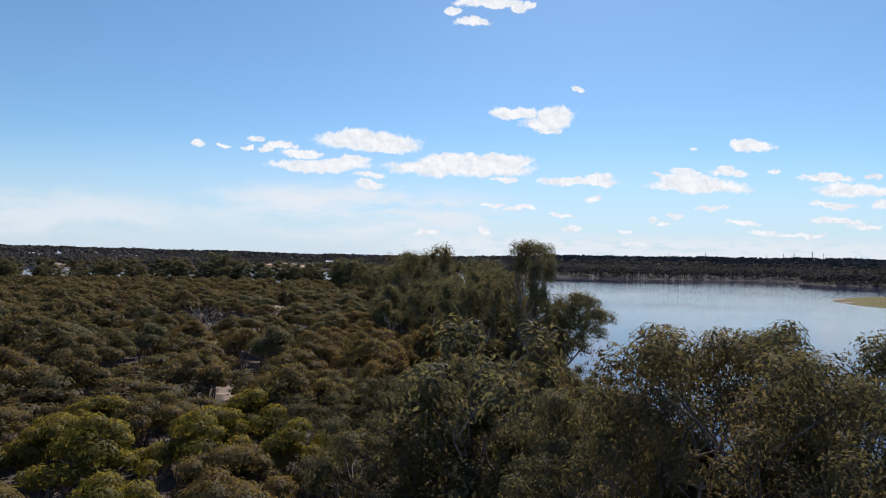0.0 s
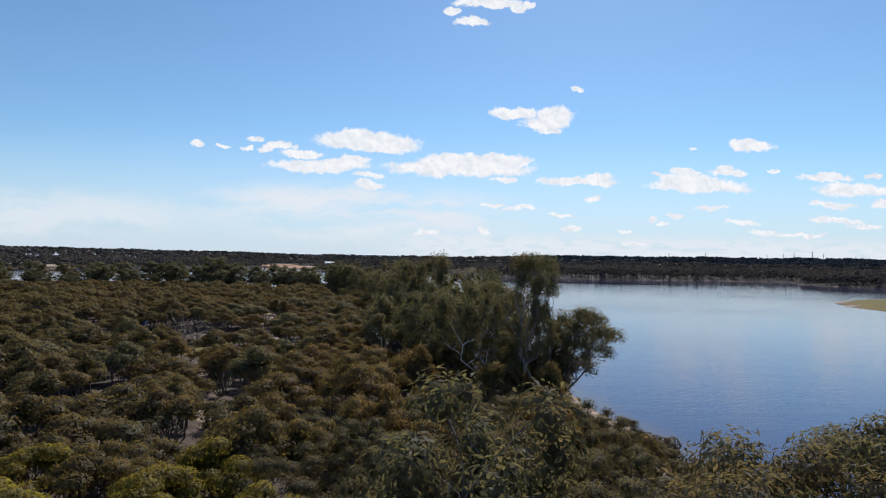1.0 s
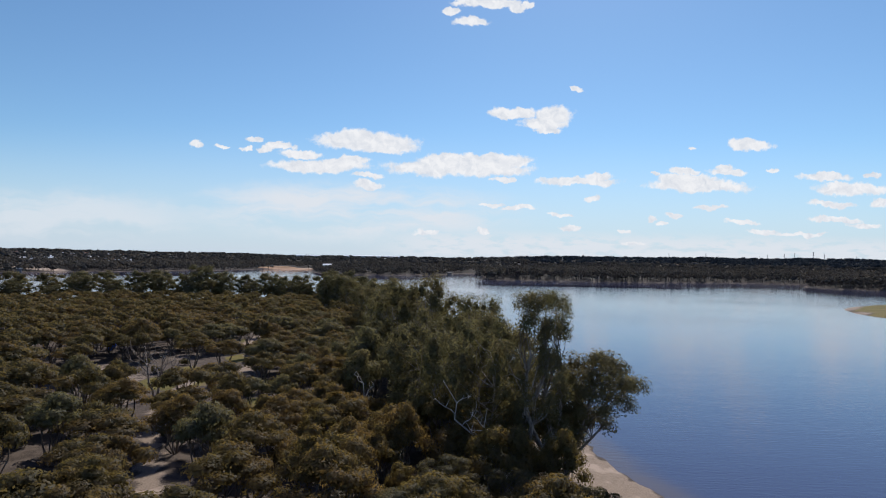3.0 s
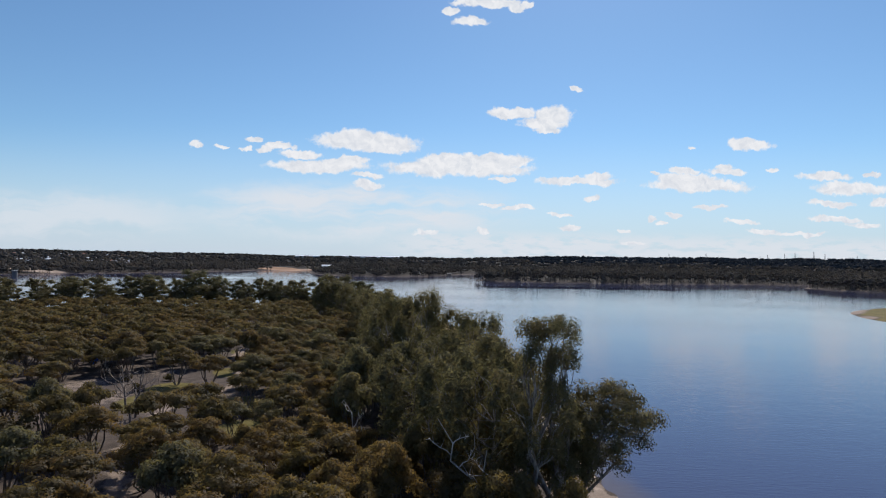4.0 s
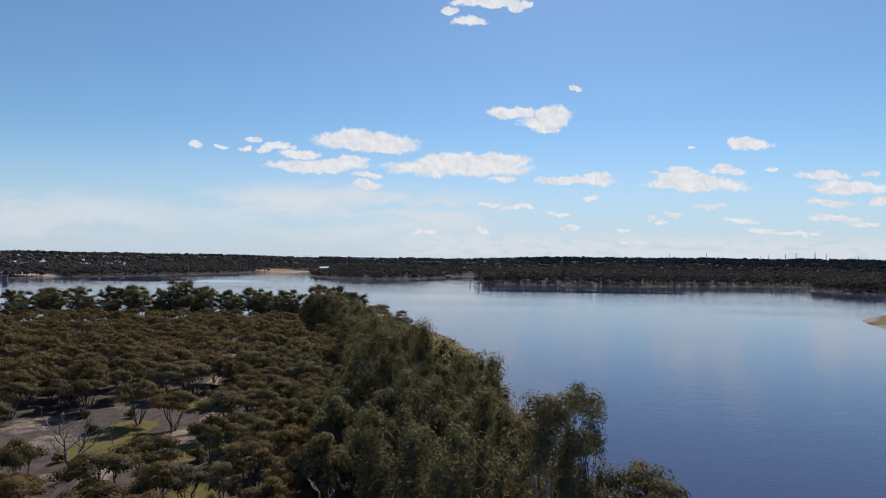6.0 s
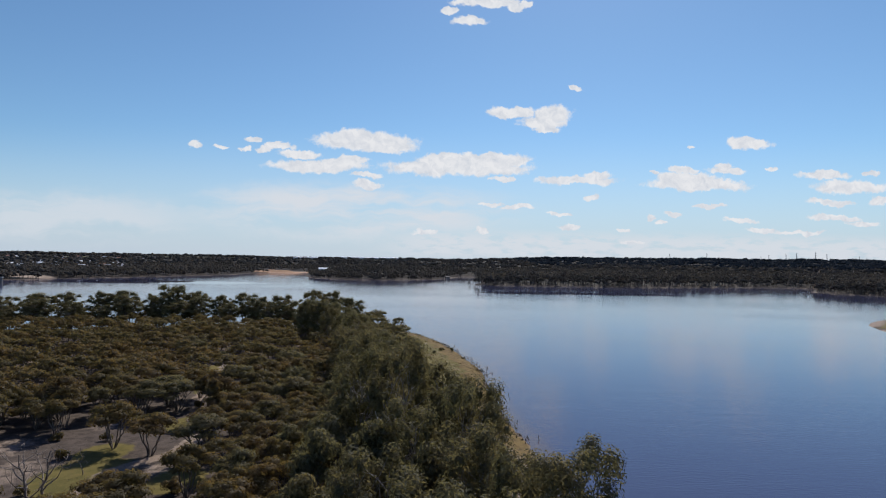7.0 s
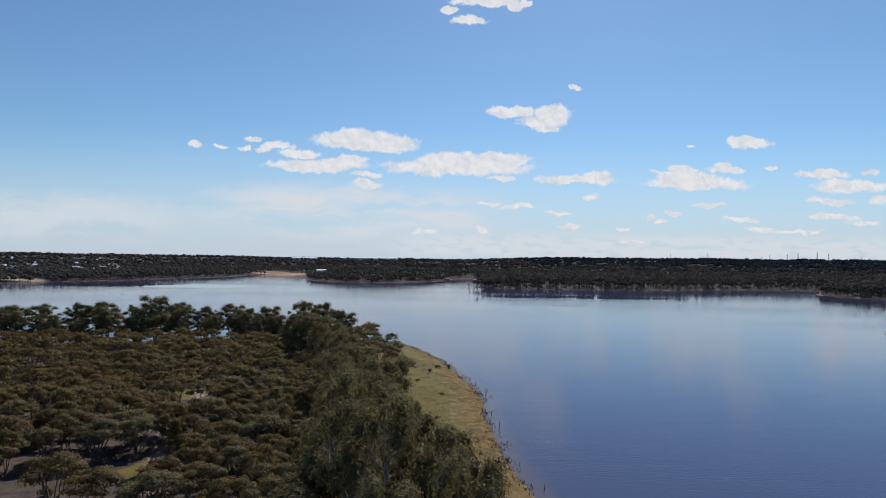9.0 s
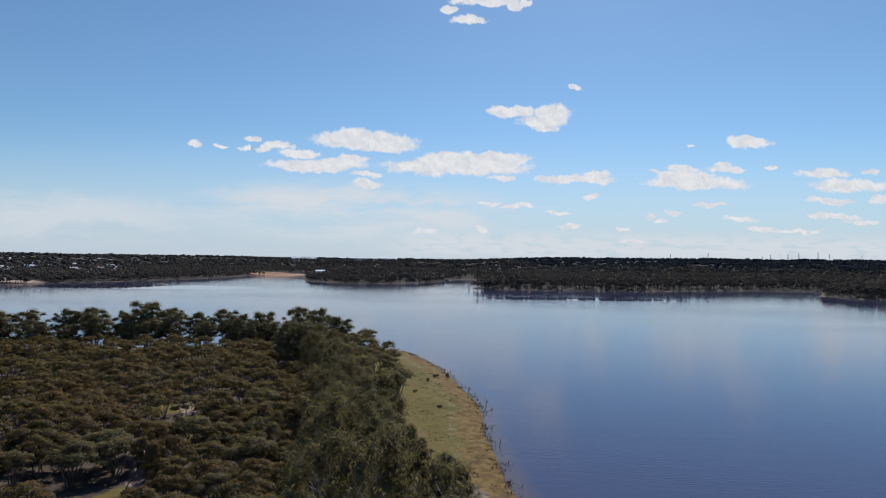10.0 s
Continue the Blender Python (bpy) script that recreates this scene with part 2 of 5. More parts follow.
def ground_paint(g):
    at = place(g)
    grass = g.node("ShaderNodeAttribute")
    grass.attribute_name = "grass"
    sand = g.node("ShaderNodeAttribute")
    sand.attribute_name = "sand"
    far = g.node("ShaderNodeAttribute")
    far.attribute_name = "far"
    big, mid, small = g.noise(at, 0.07, 4), g.noise(at, 0.6, 5, 0.65), g.noise(at, 7.0, 4, 0.7)
    litter = g.mix(g.step(mid, 0.35, 0.65), (0.042, 0.032, 0.027), (0.086, 0.067, 0.056))
    litter = g.mix(g.step(small, 0.45, 0.7, 0.0, 0.6), litter, (0.125, 0.099, 0.082))
    earth = g.mix(g.step(small, 0.3, 0.7), (0.16, 0.122, 0.096), (0.27, 0.212, 0.168))
    earth = g.mix(g.step(mid, 0.55, 0.75, 0.0, 0.7), earth, (0.15, 0.114, 0.090))
    earth = g.mix(g.step(g.noise(at, 0.35, 3), 0.54, 0.66, 0.0, 0.7), earth, (0.36, 0.285, 0.235))
    green = g.mix(g.step(g.math("ADD", g.math("MULTIPLY", mid, 0.5), g.math("MULTIPLY", big, 0.5)), 0.4, 0.6), (0.074, 0.068, 0.016), (0.128, 0.104, 0.030))
    green = g.mix(g.step(small, 0.35, 0.75, 0.0, 0.55), green, (0.150, 0.112, 0.042))
    green = g.mix(g.step(g.noise(at, 0.22, 3), 0.56, 0.70, 0.0, 0.7), green, (0.155, 0.104, 0.056))
    rag = g.math("MULTIPLY", g.math("SUBTRACT", g.math("ADD", mid, g.math("MULTIPLY", small, 0.6)), 0.8), 0.9)
    tone = g.mix(g.step(g.math("ADD", grass.outputs["Fac"], rag), 0.35, 0.65), litter, green)
    tone = g.mix(g.step(g.math("ADD", sand.outputs["Fac"], rag), 0.35, 0.65), tone, earth)
    rust = g.node("ShaderNodeAttribute")
    rust.attribute_name = "rust"
    sedge = g.mix(g.step(mid, 0.38, 0.62), (0.105, 0.066, 0.026), (0.190, 0.128, 0.046))
    sedge = g.mix(g.step(small, 0.4, 0.7, 0.0, 0.6), sedge, (0.075, 0.060, 0.026))
    tone = g.mix(g.step(g.math("ADD", rust.outputs["Fac"], g.math("MULTIPLY", rag, 0.8)), 0.3, 0.7), tone, sedge)
    # Far forest floor: the shade under the trees is put into this dark colour.
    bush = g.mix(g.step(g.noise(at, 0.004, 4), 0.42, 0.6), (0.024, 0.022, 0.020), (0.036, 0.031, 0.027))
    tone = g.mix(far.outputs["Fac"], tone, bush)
    field = g.node("ShaderNodeAttribute")
    field.attribute_name = "field"
    bare = g.node("ShaderNodeAttribute")
    bare.attribute_name = "bare"
    wide = g.noise(at, 0.02, 4)
    pasture = g.mix(g.step(wide, 0.4, 0.6), (0.085, 0.092, 0.052), (0.14, 0.135, 0.080))
    dirt = g.mix(g.step(g.noise(at, 0.08, 4), 0.35, 0.65), (0.20, 0.150, 0.115), (0.36, 0.285, 0.225))
    tone = g.mix(g.step(field.outputs["Fac"], 0.3, 0.7), tone, pasture)
    tone = g.mix(g.step(bare.outputs["Fac"], 0.3, 0.7), tone, dirt)
    return solid(g, tone, 0.95, bump(g, g.math("ADD", g.math("MULTIPLY", mid, 0.5), g.math("MULTIPLY", small, 0.2)), 0.8, 0.25), gloss=0.15)


GROUND = material("bush_ground", ground_paint)


def water_paint(g):
    at = place(g)
    turned = g.node("ShaderNodeMapping", Vector=at, Rotation=(0, 0, radians(12)), Scale=(0.28, 1.0, 1.0)).outputs[0]
    ripple = g.noise(turned, 2.0, 3, 0.6)
    swell = g.noise(turned, 0.22, 3, 0.6)
    calm = g.step(g.noise(g.vec("MULTIPLY", at, (0.35, 1.0, 1)), 0.012, 3, 0.5), 0.35, 0.7, 0.55, 1.0)
    for cx, cy, rx, ry in ((140, 590, 125, 28), (-330, 700, 130, 60)):
        off = g.vec("LENGTH", g.vec("MULTIPLY", g.vec("SUBTRACT", g.vec("ADD", at, g.vec("MULTIPLY", g.noise(at, 0.02, 3, 0.6, True), (60, 30, 0))), (cx + 30, cy + 15, 0)), (1 / rx, 1 / ry, 0)))
        calm = g.math("MULTIPLY", calm, g.step(off, 0.6, 1.1, 0.05, 1.0))
    height = g.math("MULTIPLY", g.math("ADD", g.math("MULTIPLY", ripple, 0.40), g.math("MULTIPLY", swell, 0.40)), calm)
    p = g.nodes.new("ShaderNodeBsdfPrincipled")
    shallow = g.node("ShaderNodeAttribute")
    shallow.attribute_name = "shallow"
    murk = g.step(g.math("ADD", shallow.outputs["Fac"], g.math("MULTIPLY", g.math("SUBTRACT", g.noise(at, 0.25, 3), 0.5), 0.5)), 0.15, 1.1)
    g.put(p.inputs["Base Color"], g.mix(murk, (0.042, 0.048, 0.103), (0.090, 0.070, 0.074)))
    g.put(p.inputs["Roughness"], g.math("ADD", 0.008, g.math("MULTIPLY", calm, 0.038)))
    p.inputs["IOR"].default_value = 1.33
    g.links.new(bump(g, height, 0.30, 0.25), p.inputs["Normal"])
    return p.outputs[0]


WATER = material("lake_water", water_paint)


def plain(name, colour, rough=0.7, metal=0.0, grain=4.0, spread=0.15):
    def paint(g):
        n = g.noise(place(g), grain, 4)
        low, high = tuple(c * (1 - spread) for c in colour), tuple(min(1, c * (1 + spread)) for c in colour)
        return solid(g, g.mix(n, low, high), rough, None, metal)
    return material(name, paint)


WHITE_WALL = plain("white_wall", (0.78, 0.77, 0.74))
CREAM_WALL = plain("cream_wall", (0.60, 0.54, 0.45))
GREY_ROOF = plain("grey_roof", (0.38, 0.38, 0.40), 0.5)
RED_ROOF = plain("terracotta_roof", (0.36, 0.17, 0.11), 0.8)
PALE_ROOF = plain("pale_sheet_roof", (0.72, 0.73, 0.75), 0.4)
DARK_GLASS = plain("dark_window", (0.04, 0.05, 0.06), 0.2)
CONCRETE = plain("concrete", (0.40, 0.38, 0.35), 0.9, 0, 0.8, 0.25)
DARK_CONCRETE = plain("weathered_concrete", (0.14, 0.13, 0.13), 0.9, 0, 0.8, 0.25)
STEEL = plain("galvanised_steel", (0.30, 0.31, 0.33), 0.5, 0.6)
BLUE_PLASTIC = plain("blue_plastic", (0.02, 0.10, 0.50), 0.35)
TIMBER = plain("grey_timber", (0.24, 0.20, 0.165), 0.9, 0, 3, 0.3)
REED = plain("dry_reed", (0.150, 0.112, 0.046), 0.9, 0, 2, 0.3)
ORANGE_SAND = plain("orange_sand", (0.37, 0.22, 0.13), 0.95, 0, 0.05, 0.25)
HULL = plain("dark_hull", (0.05, 0.05, 0.06), 0.5)

# ---- plan ----
NEAR_SHORE = [
    (60, -400), (22, -120), (15, -40), (14.5, -12), (16, 8), (19.5, 25), (21.5, 38), (20.4, 47), (18.7, 52), (17.4, 62),
    (16.5, 78), (15.9, 91), (15.6, 108), (13.8, 119), (12.8, 134), (12.0, 150), (12.2, 171), (8.8, 190), (4.3, 213), (-2.5, 235),
    (-12, 255), (-25, 264), (-45, 268), (-82, 262), (-103, 258), (-142, 248), (-170, 240), (-235, 212), (-330, 150), (-470, 40),
    (-700, -400), (-900, -3800), (60, -3800)]
SPIT_SHORE = [
    (231, 328), (262, 356), (300, 378), (420, 415), (700, 400), (700, 150), (300, 170), (225, 225), (207, 255), (206, 276), (216, 305)]
FAR_SHORE = [
    (-4300, -300), (-1500, 120), (-900, 330), (-600, 560), (-492, 689), (-478, 742), (-437, 817), (-385, 963), (-362, 1090), (-371, 1180),
    (-325, 1225), (-276, 1190), (-225, 990), (-183, 900), (-114, 880), (-40, 915), (9, 1000), (22, 1075), (40, 1135), (60, 1110),
    (62, 900), (42, 790), (40, 762), (84, 747), (154, 754), (260, 758), (399, 815), (505, 828), (480, 770), (436, 699),
    (463, 640), (560, 560), (760, 420), (1100, 250), (1800, 0), (4300, -300), (4300, 4600), (-4300, 4600)]
TRACK = [(-16, 29), (-22, 36), (-27, 43), (-36, 62), (-40, 76), (-42, 88), (-37, 97), (-38, 106), (-43, 118), (-48, 133), (-50, 150), (-58, 172)]
GRASS_PATCHES = [(-44.5, 87, 6.5), (-32, 86, 4.0), (-47, 137, 4.5), (-41, 111, 4.5), (-15, 98, 3.0), (-26, 72, 3.0), (-47, 96, 4), (-57, 160, 5), (-66, 184, 5), (-80, 236, 8), (-27, 73, 3.5), (-23, 63, 2.5)]
BARE_PATCHES = [(-37, 61, 3.6), (-23, 37, 3.4), (-36, 90, 3.5), (-62, 97, 5.5), (-54, 88, 5.0), (-54, 109, 3.0), (-72, 120, 2.4), (-105, 168, 6), (-10, 46, 3), (-19, 60, 3), (-24, 100, 3), (-46, 74, 3.5), (-90, 130, 3)]


def rounded(points, cuts=4, closed=True):
    """A smooth curve through plan points."""
    p, out = np.array(points, float), []
    n = len(p)
    for i in range(n if closed else n - 1):
        a, b, c, d = (p[(i + k) % n] if closed else p[min(max(i + k, 0), n - 1)] for k in (-1, 0, 1, 2))
        for t in np.arange(cuts) / cuts:
            out.append(0.5 * (2 * b + (c - a) * t + (2 * a - 5 * b + 4 * c - d) * t**2 + (3 * b - a - 3 * c + d) * t**3))
    return np.array(out)


def line_distance(x, y, line, closed=False):
    best = np.full(np.shape(x), 1e9)
    ends = list(zip(line, np.roll(line, -1, 0))) if closed else list(zip(line[:-1], line[1:]))
    for a, b in ends:
        dx, dy = b - a
        t = np.clip(((x - a[0]) * dx + (y - a[1]) * dy) / (dx * dx + dy * dy + 1e-9), 0, 1)
        best = np.minimum(best, np.hypot(x - a[0] - t * dx, y - a[1] - t * dy))
    return best


def inside_distance(x, y, line):
    """Metres from the shoreline, positive on land."""
    inside = np.zeros(np.shape(x), bool)
    for a, b in zip(line, np.roll(line, -1, 0)):
        cross = ((a[1] > y) != (b[1] > y)) & (x < (b[0] - a[0]) * (y - a[1]) / (b[1] - a[1] + 1e-12) + a[0])
        inside ^= cross
    return np.where(inside, 1, -1) * line_distance(x, y, line, True)


NEAR_LINE, SPIT_LINE, FAR_LINE, TRACK_LINE = rounded(NEAR_SHORE), rounded(SPIT_SHORE), rounded(FAR_SHORE), rounded(TRACK, 4, False)


def ease(v, low, high):
    t = np.clip((v - low) / (high - low), 0, 1)
    return t * t * (3 - 2 * t)


def waves(x, y, size, seed=0.0):
    """Gentle unevenness of about that size, from -1 to 1."""
    k = 2 * np.pi / size
    return (np.sin(k * (x + 0.4 * y) + seed) + np.sin(k * (0.83 * y - 0.52 * x) + 2.1 * seed + 1.3) + np.sin(k * 1.9 * (0.7 * x + 0.6 * y) + seed * 3)
            + np.sin(k * 2.3 * (x - 0.9 * y) + 0.7)) / 4


def near_height(x, y, d):
    rise = 1.5 * (1 - np.exp(-np.maximum(d, 0) / 10)) + 0.9 * ease(-y, -40, 0) * ease(d, 0, 14) + 0.14 * waves(x, y, 13) * ease(d, 1, 6)
    edge = 0.10 * waves(x, y, 4.3, 1.0) * ease(np.abs(d), 3, 0)
    return np.where(d > 0, rise, 0.16 * np.maximum(d, -18)) + edge


def far_height(x, y, d):
    side = ease(x, 0, 500)
    run = np.maximum(d, 0)
    hill = (0.024 + 0.013 * side) * np.minimum(run, 1150) + 3.0 * ease(run, 0, 60)
    hill += (3.2 * waves(x, y, 420) + 2.4 * waves(x, y, 1100, 2.0)) * ease(run, 60, 500)
    knoll = 8.0 * np.exp(-(((x + 130) / 150) ** 2 + ((y - 1130) / 150) ** 2)) * ease(run, 10, 80)
    return np.where(d > 0, hill + knoll, 0.10 * np.maximum(d, -40)) + 0.10 * waves(x, y, 60) * ease(np.abs(d), 30, 0)


def land(x, y):
    x, y = np.asarray(x, float), np.asarray(y, float)
    dn, ds, df = (inside_distance(x, y, line) for line in (NEAR_LINE, SPIT_LINE, FAR_LINE))
    spit = np.where(ds > 0, 1.6 * (1 - np.exp(-np.maximum(ds, 0) / 14)), 0.12 * np.maximum(ds, -20))
    return np.maximum(np.maximum(near_height(x, y, dn), spit), np.maximum(far_height(x, y, df), -4.0)), dn, ds, df


# ---- mesh helpers ----


def mesh_of(name, verts, faces, mat, smooth=False, normals=None):
    """A mesh from arrays: faces is an (n, 3) or (n, 4) array, or a list of such arrays."""
    groups = faces if isinstance(faces, list) else [faces]
    groups = [np.asarray(f, np.int32) for f in groups if len(f)]
    me = bpy.data.meshes.new(name)
    me.vertices.add(len(verts))
    me.vertices.foreach_set("co", np.asarray(verts, np.float32).ravel())
    loops = np.concatenate([f.ravel() for f in groups])
    sizes = np.concatenate([np.full(len(f), f.shape[1], np.int32) for f in groups])
    me.loops.add(len(loops))
    me.loops.foreach_set("vertex_index", loops)
    me.polygons.add(len(sizes))
    me.polygons.foreach_set("loop_start", np.r_[0, np.cumsum(sizes)[:-1]].astype(np.int32))
    me.polygons.foreach_set("use_smooth", np.full(len(sizes), smooth))
    me.update(calc_edges=True)
    if normals is not None:
        me.normals_split_custom_set_from_vertices(normals)
    me.materials.append(mat)
    return me


def part(name, mesh, parent, label=""):
    ob = new(name, mesh)
    ob.parent = parent
    return tagged(ob, label)


def part_bm(name, bm, mat, parent, label=""):
    me = bpy.data.meshes.new(name)
    bm.to_mesh(me)
    bm.free()
    me.materials.append(mat)
    return part(name, me, parent, label)


def dome_block(cuts):
    """A rounded block of quads: the leafy heart of a crown's lobe."""
    bm = bmesh.new()
    bmesh.ops.create_cube(bm, size=2)
    if cuts:
        bmesh.ops.subdivide_edges(bm, edges=bm.edges[:], cuts=cuts, use_grid_fill=True)
    v = np.array([q.co.normalized() for q in bm.verts])
    f = np.array([[q.index for q in face.verts] for face in bm.faces])
    bm.free()
    return v, f


DOMES = {cuts: dome_block(cuts) for cuts in (0, 1)}


class Soup:
    """Collects tubes and leaves into one mesh."""

    def __init__(self):
        self.v, self.q, self.w, self.n = [], [], [], 0

    def add(self, v, q, way=None):
        self.v.append(v), self.q.append(np.asarray(q) + self.n)
        if way is not None:
            self.w.append(way)
        self.n += len(v)

    def tube(self, path, radii, sides=5):
        path, radii = np.asarray(path, float), np.asarray(radii, float)
        way = np.gradient(path, axis=0)
        way /= np.linalg.norm(way, axis=1)[:, None] + 1e-9
        ref = np.array([1.0, 0.13, 0.07])
        a = np.cross(way, ref)
        a /= np.linalg.norm(a, axis=1)[:, None] + 1e-9
        b = np.cross(way, a)
        ang = np.arange(sides) * 2 * np.pi / sides
        ring = path[:, None] + radii[:, None, None] * (np.cos(ang)[None, :, None] * a[:, None] + np.sin(ang)[None, :, None] * b[:, None])
        k, first = len(path), self.n
        i, j = np.meshgrid(np.arange(k - 1), np.arange(sides), indexing="ij")
        j2 = (j + 1) % sides
        self.add(ring.reshape(-1, 3), np.stack([i * sides + j, i * sides + j2, (i + 1) * sides + j2, (i + 1) * sides + j], -1).reshape(-1, 4))
        return first

    def join(self, limb, fork):
        """Grows a limb out of the wood at the vertex fork."""
        self.q.append(np.array([[limb, limb + 1, fork + 1, fork]]))

    def leaves(self, rng, centres, radii, count, long, wide, squash=0.75, droop=0.0, under=-0.25, shell=(0.86, 1.08)):
        """Leaf sprays over lobes: each a small kite that lies over its lobe, more or less, and takes its light as the lobe does."""
        centres, radii = np.asarray(centres, float), np.asarray(radii, float)
        pick = rng.choice(len(radii), count, p=radii**2 / (radii**2).sum())
        way = rng.normal(size=(count, 3))
        way /= np.linalg.norm(way, axis=1)[:, None]
        low = way[:, 2] < under
        way[low, 2] *= -1
        depth = rng.uniform(*shell, count)
        at = centres[pick] + radii[pick][:, None] * depth[:, None] * way * (1, 1, squash)
        face = way + rng.normal(scale=0.36, size=(count, 3)) + (0, 0, 0.2)
        face *= np.sign((face * way).sum(1))[:, None]
        face /= np.linalg.norm(face, axis=1)[:, None]
        along = rng.normal(scale=0.55, size=(count, 3)) + way * 0.5 + (0, 0, 0.7 - droop)
        along -= (along * face).sum(1)[:, None] * face
        along /= np.linalg.norm(along, axis=1)[:, None] + 1e-9
        across = np.cross(face, along)
        s = rng.uniform(0.6, 1.4, count)[:, None]
        a, b = along * s * long / 2, across * s * wide / 2
        bend = face * s * wide * 0.25
        v = np.stack([at - a, at - b - a * 0.1 + bend, at + a, at + b - a * 0.1 + bend], 1).reshape(-1, 3)
        soft = 0.8 * way * (1, 1, 1 / squash) + 0.6 * face
        soft /= np.linalg.norm(soft, axis=1)[:, None]
        self.add(v, np.arange(count * 4).reshape(-1, 4), np.repeat(soft, 4, 0))

    def hearts(self, rng, centres, radii, share=0.85, squash=0.72, cuts=1):
        dome_v, dome_f = DOMES[cuts]
        for c, r in zip(centres, radii):
            turn = np.array(Matrix.Rotation(rng.uniform(0, 6.28), 3, "Z"))
            v = dome_v * rng.uniform(0.88, 1.08, (len(dome_v), 1)) * (r * share) * (1, 1, squash)
            v[:, 2] = np.where(v[:, 2] < 0, v[:, 2] * 0.6, v[:, 2])
            self.add(v @ turn + c, dome_f, dome_v @ turn)

    def mesh(self, name, mat, smooth=False):
        normals = np.concatenate(self.w) if self.w else None
        return mesh_of(name, np.concatenate(self.v), np.concatenate(self.q), mat, smooth or bool(self.w), normals)


def bent_path(rng, a, b, steps, wobble):
    a, b = np.asarray(a, float), np.asarray(b, float)
    t = np.linspace(0, 1, steps)[:, None]
    p = a + (b - a) * t
    p[1:-1] += rng.normal(scale=wobble, size=(steps - 2, 3)) * np.linalg.norm(b - a)
    return p


# Open ground across the water: x, y, half widths.
PASTURES = [(-1080, 1330, 150, 40), (-1290, 1760, 280, 60), (-720, 2050, 230, 70), (-930, 1650, 110, 30), (-1050, 2300, 300, 60)]
BARE_BANKS = [(-325, 1240, 66, 24), (-575, 1005, 62, 26), (585, 1490, 75, 22), (-560, 745, 78, 30), (-505, 905, 40, 9)]
FAR_OPEN = PASTURES + BARE_BANKS + [(-224, 1152, 30, 26)]

# ---- structure: ground and water ----


def spaced(edges):
    """Coordinates from (end, step) runs."""
    out, at = [], None
    for end, stride in edges:
        if at is None:
            at = end
            out.append([at])
            continue
        n = max(1, int(round((end - at) / stride)))
        out.append(at + (end - at) * (np.arange(n) + 1) / n)
        at = end
    return np.concatenate(out)


def build_ground():
    xs = spaced([(-4200, 0), (-1800, 200), (-900, 50), (-200, 13), (-120, 3), (36, 1.5), (200, 13), (560, 12), (900, 40), (1800, 100), (4200, 200)])
    ys = spaced([(-3800, 0), (-600, 200), (-60, 25), (-20, 3), (150, 1.5), (275, 2.2), (640, 14), (1240, 11), (2000, 50), (4500, 150)])
    gx, gy = np.meshgrid(xs, ys, indexing="ij")
    h, dn, ds, df = land(gx, gy)
    rng = np.random.default_rng(3)
    h = h + np.where(dn > 3, rng.normal(scale=0.035, size=h.shape), 0)
    nx, ny = len(xs), len(ys)
    i, j = np.meshgrid(np.arange(nx - 1), np.arange(ny - 1), indexing="ij")
    quads = np.stack([i * ny + j, (i + 1) * ny + j, (i + 1) * ny + j + 1, i * ny + j + 1], -1).reshape(-1, 4)
    me = mesh_of("ground", np.stack([gx, gy, h], -1).reshape(-1, 3), quads, GROUND, True)
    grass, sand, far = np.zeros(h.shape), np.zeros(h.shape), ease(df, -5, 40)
    for cx, cy, r in GRASS_PATCHES:
        grass = np.maximum(grass, 1 - ease(np.hypot(gx - cx, (gy - cy) * 0.8), r * 0.55, r * 1.25))
    for cx, cy, r in BARE_PATCHES:
        sand = np.maximum(sand, 0.50 * (1 - ease(np.hypot(gx - cx, (gy - cy) * 0.8), r * 0.5, r * 1.3)))
    sand = np.maximum(sand, 0.85 * (1 - ease(line_distance(gx, gy, TRACK_LINE), 0.6, 2.0)))
    flat = (gx > -60) & (dn > 0)
    strip = flat * ease(gy, 105, 135) * ease(gy, 300, 270)
    grass = np.maximum(grass, strip * ease(dn, 0.5, 3) * ease(dn, 30, 18))
    sand = np.maximum(sand, 0.42 * strip * np.exp(-(((dn - 7) / 2.2) ** 2)))
    sand = np.maximum(sand, flat * ease(gy, 135, 100) * ease(dn, -2.5, 0) * ease(dn, 9, 5))
    grass = np.maximum(grass, 0.42 * flat * ease(gy, 60, 100) * ease(dn, 7, 3) * ease(dn, 1, 3))
    grass = np.maximum(grass, 0.8 * (gx < -40) * (gy > 150) * ease(dn, 16, 9) * ease(dn, 1, 3))
    grass = np.maximum(grass, ease(ds, 2, 5))
    sand = np.maximum(sand, ease(ds, -2, 0) * ease(ds, 4, 2))
    sand = np.maximum(sand, (0.52 + 0.22 * waves(gx, gy, 90, 3.0)) * ease(df, -6, 1) * ease(df, 9, 3))
    rust = flat * ease(gy, 88, 112) * ease(gy, 300, 270) * ease(dn, -0.5, 1.0) * ease(dn + 2.2 * waves(gx, gy, 11, 2.0), 8.0, 3.0)
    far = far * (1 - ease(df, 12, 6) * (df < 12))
    field, bare = np.zeros(h.shape), np.zeros(h.shape)
    for rows, values in ((PASTURES, field), (BARE_BANKS, bare)):
        for cx, cy, rx, ry in rows:
            np.maximum(values, ease(((gx - cx) / rx) ** 2 + ((gy - cy) / ry) ** 2, 1.3, 0.7), out=values)
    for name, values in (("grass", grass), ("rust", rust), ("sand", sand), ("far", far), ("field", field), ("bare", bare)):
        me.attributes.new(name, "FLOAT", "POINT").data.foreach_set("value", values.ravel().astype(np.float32))
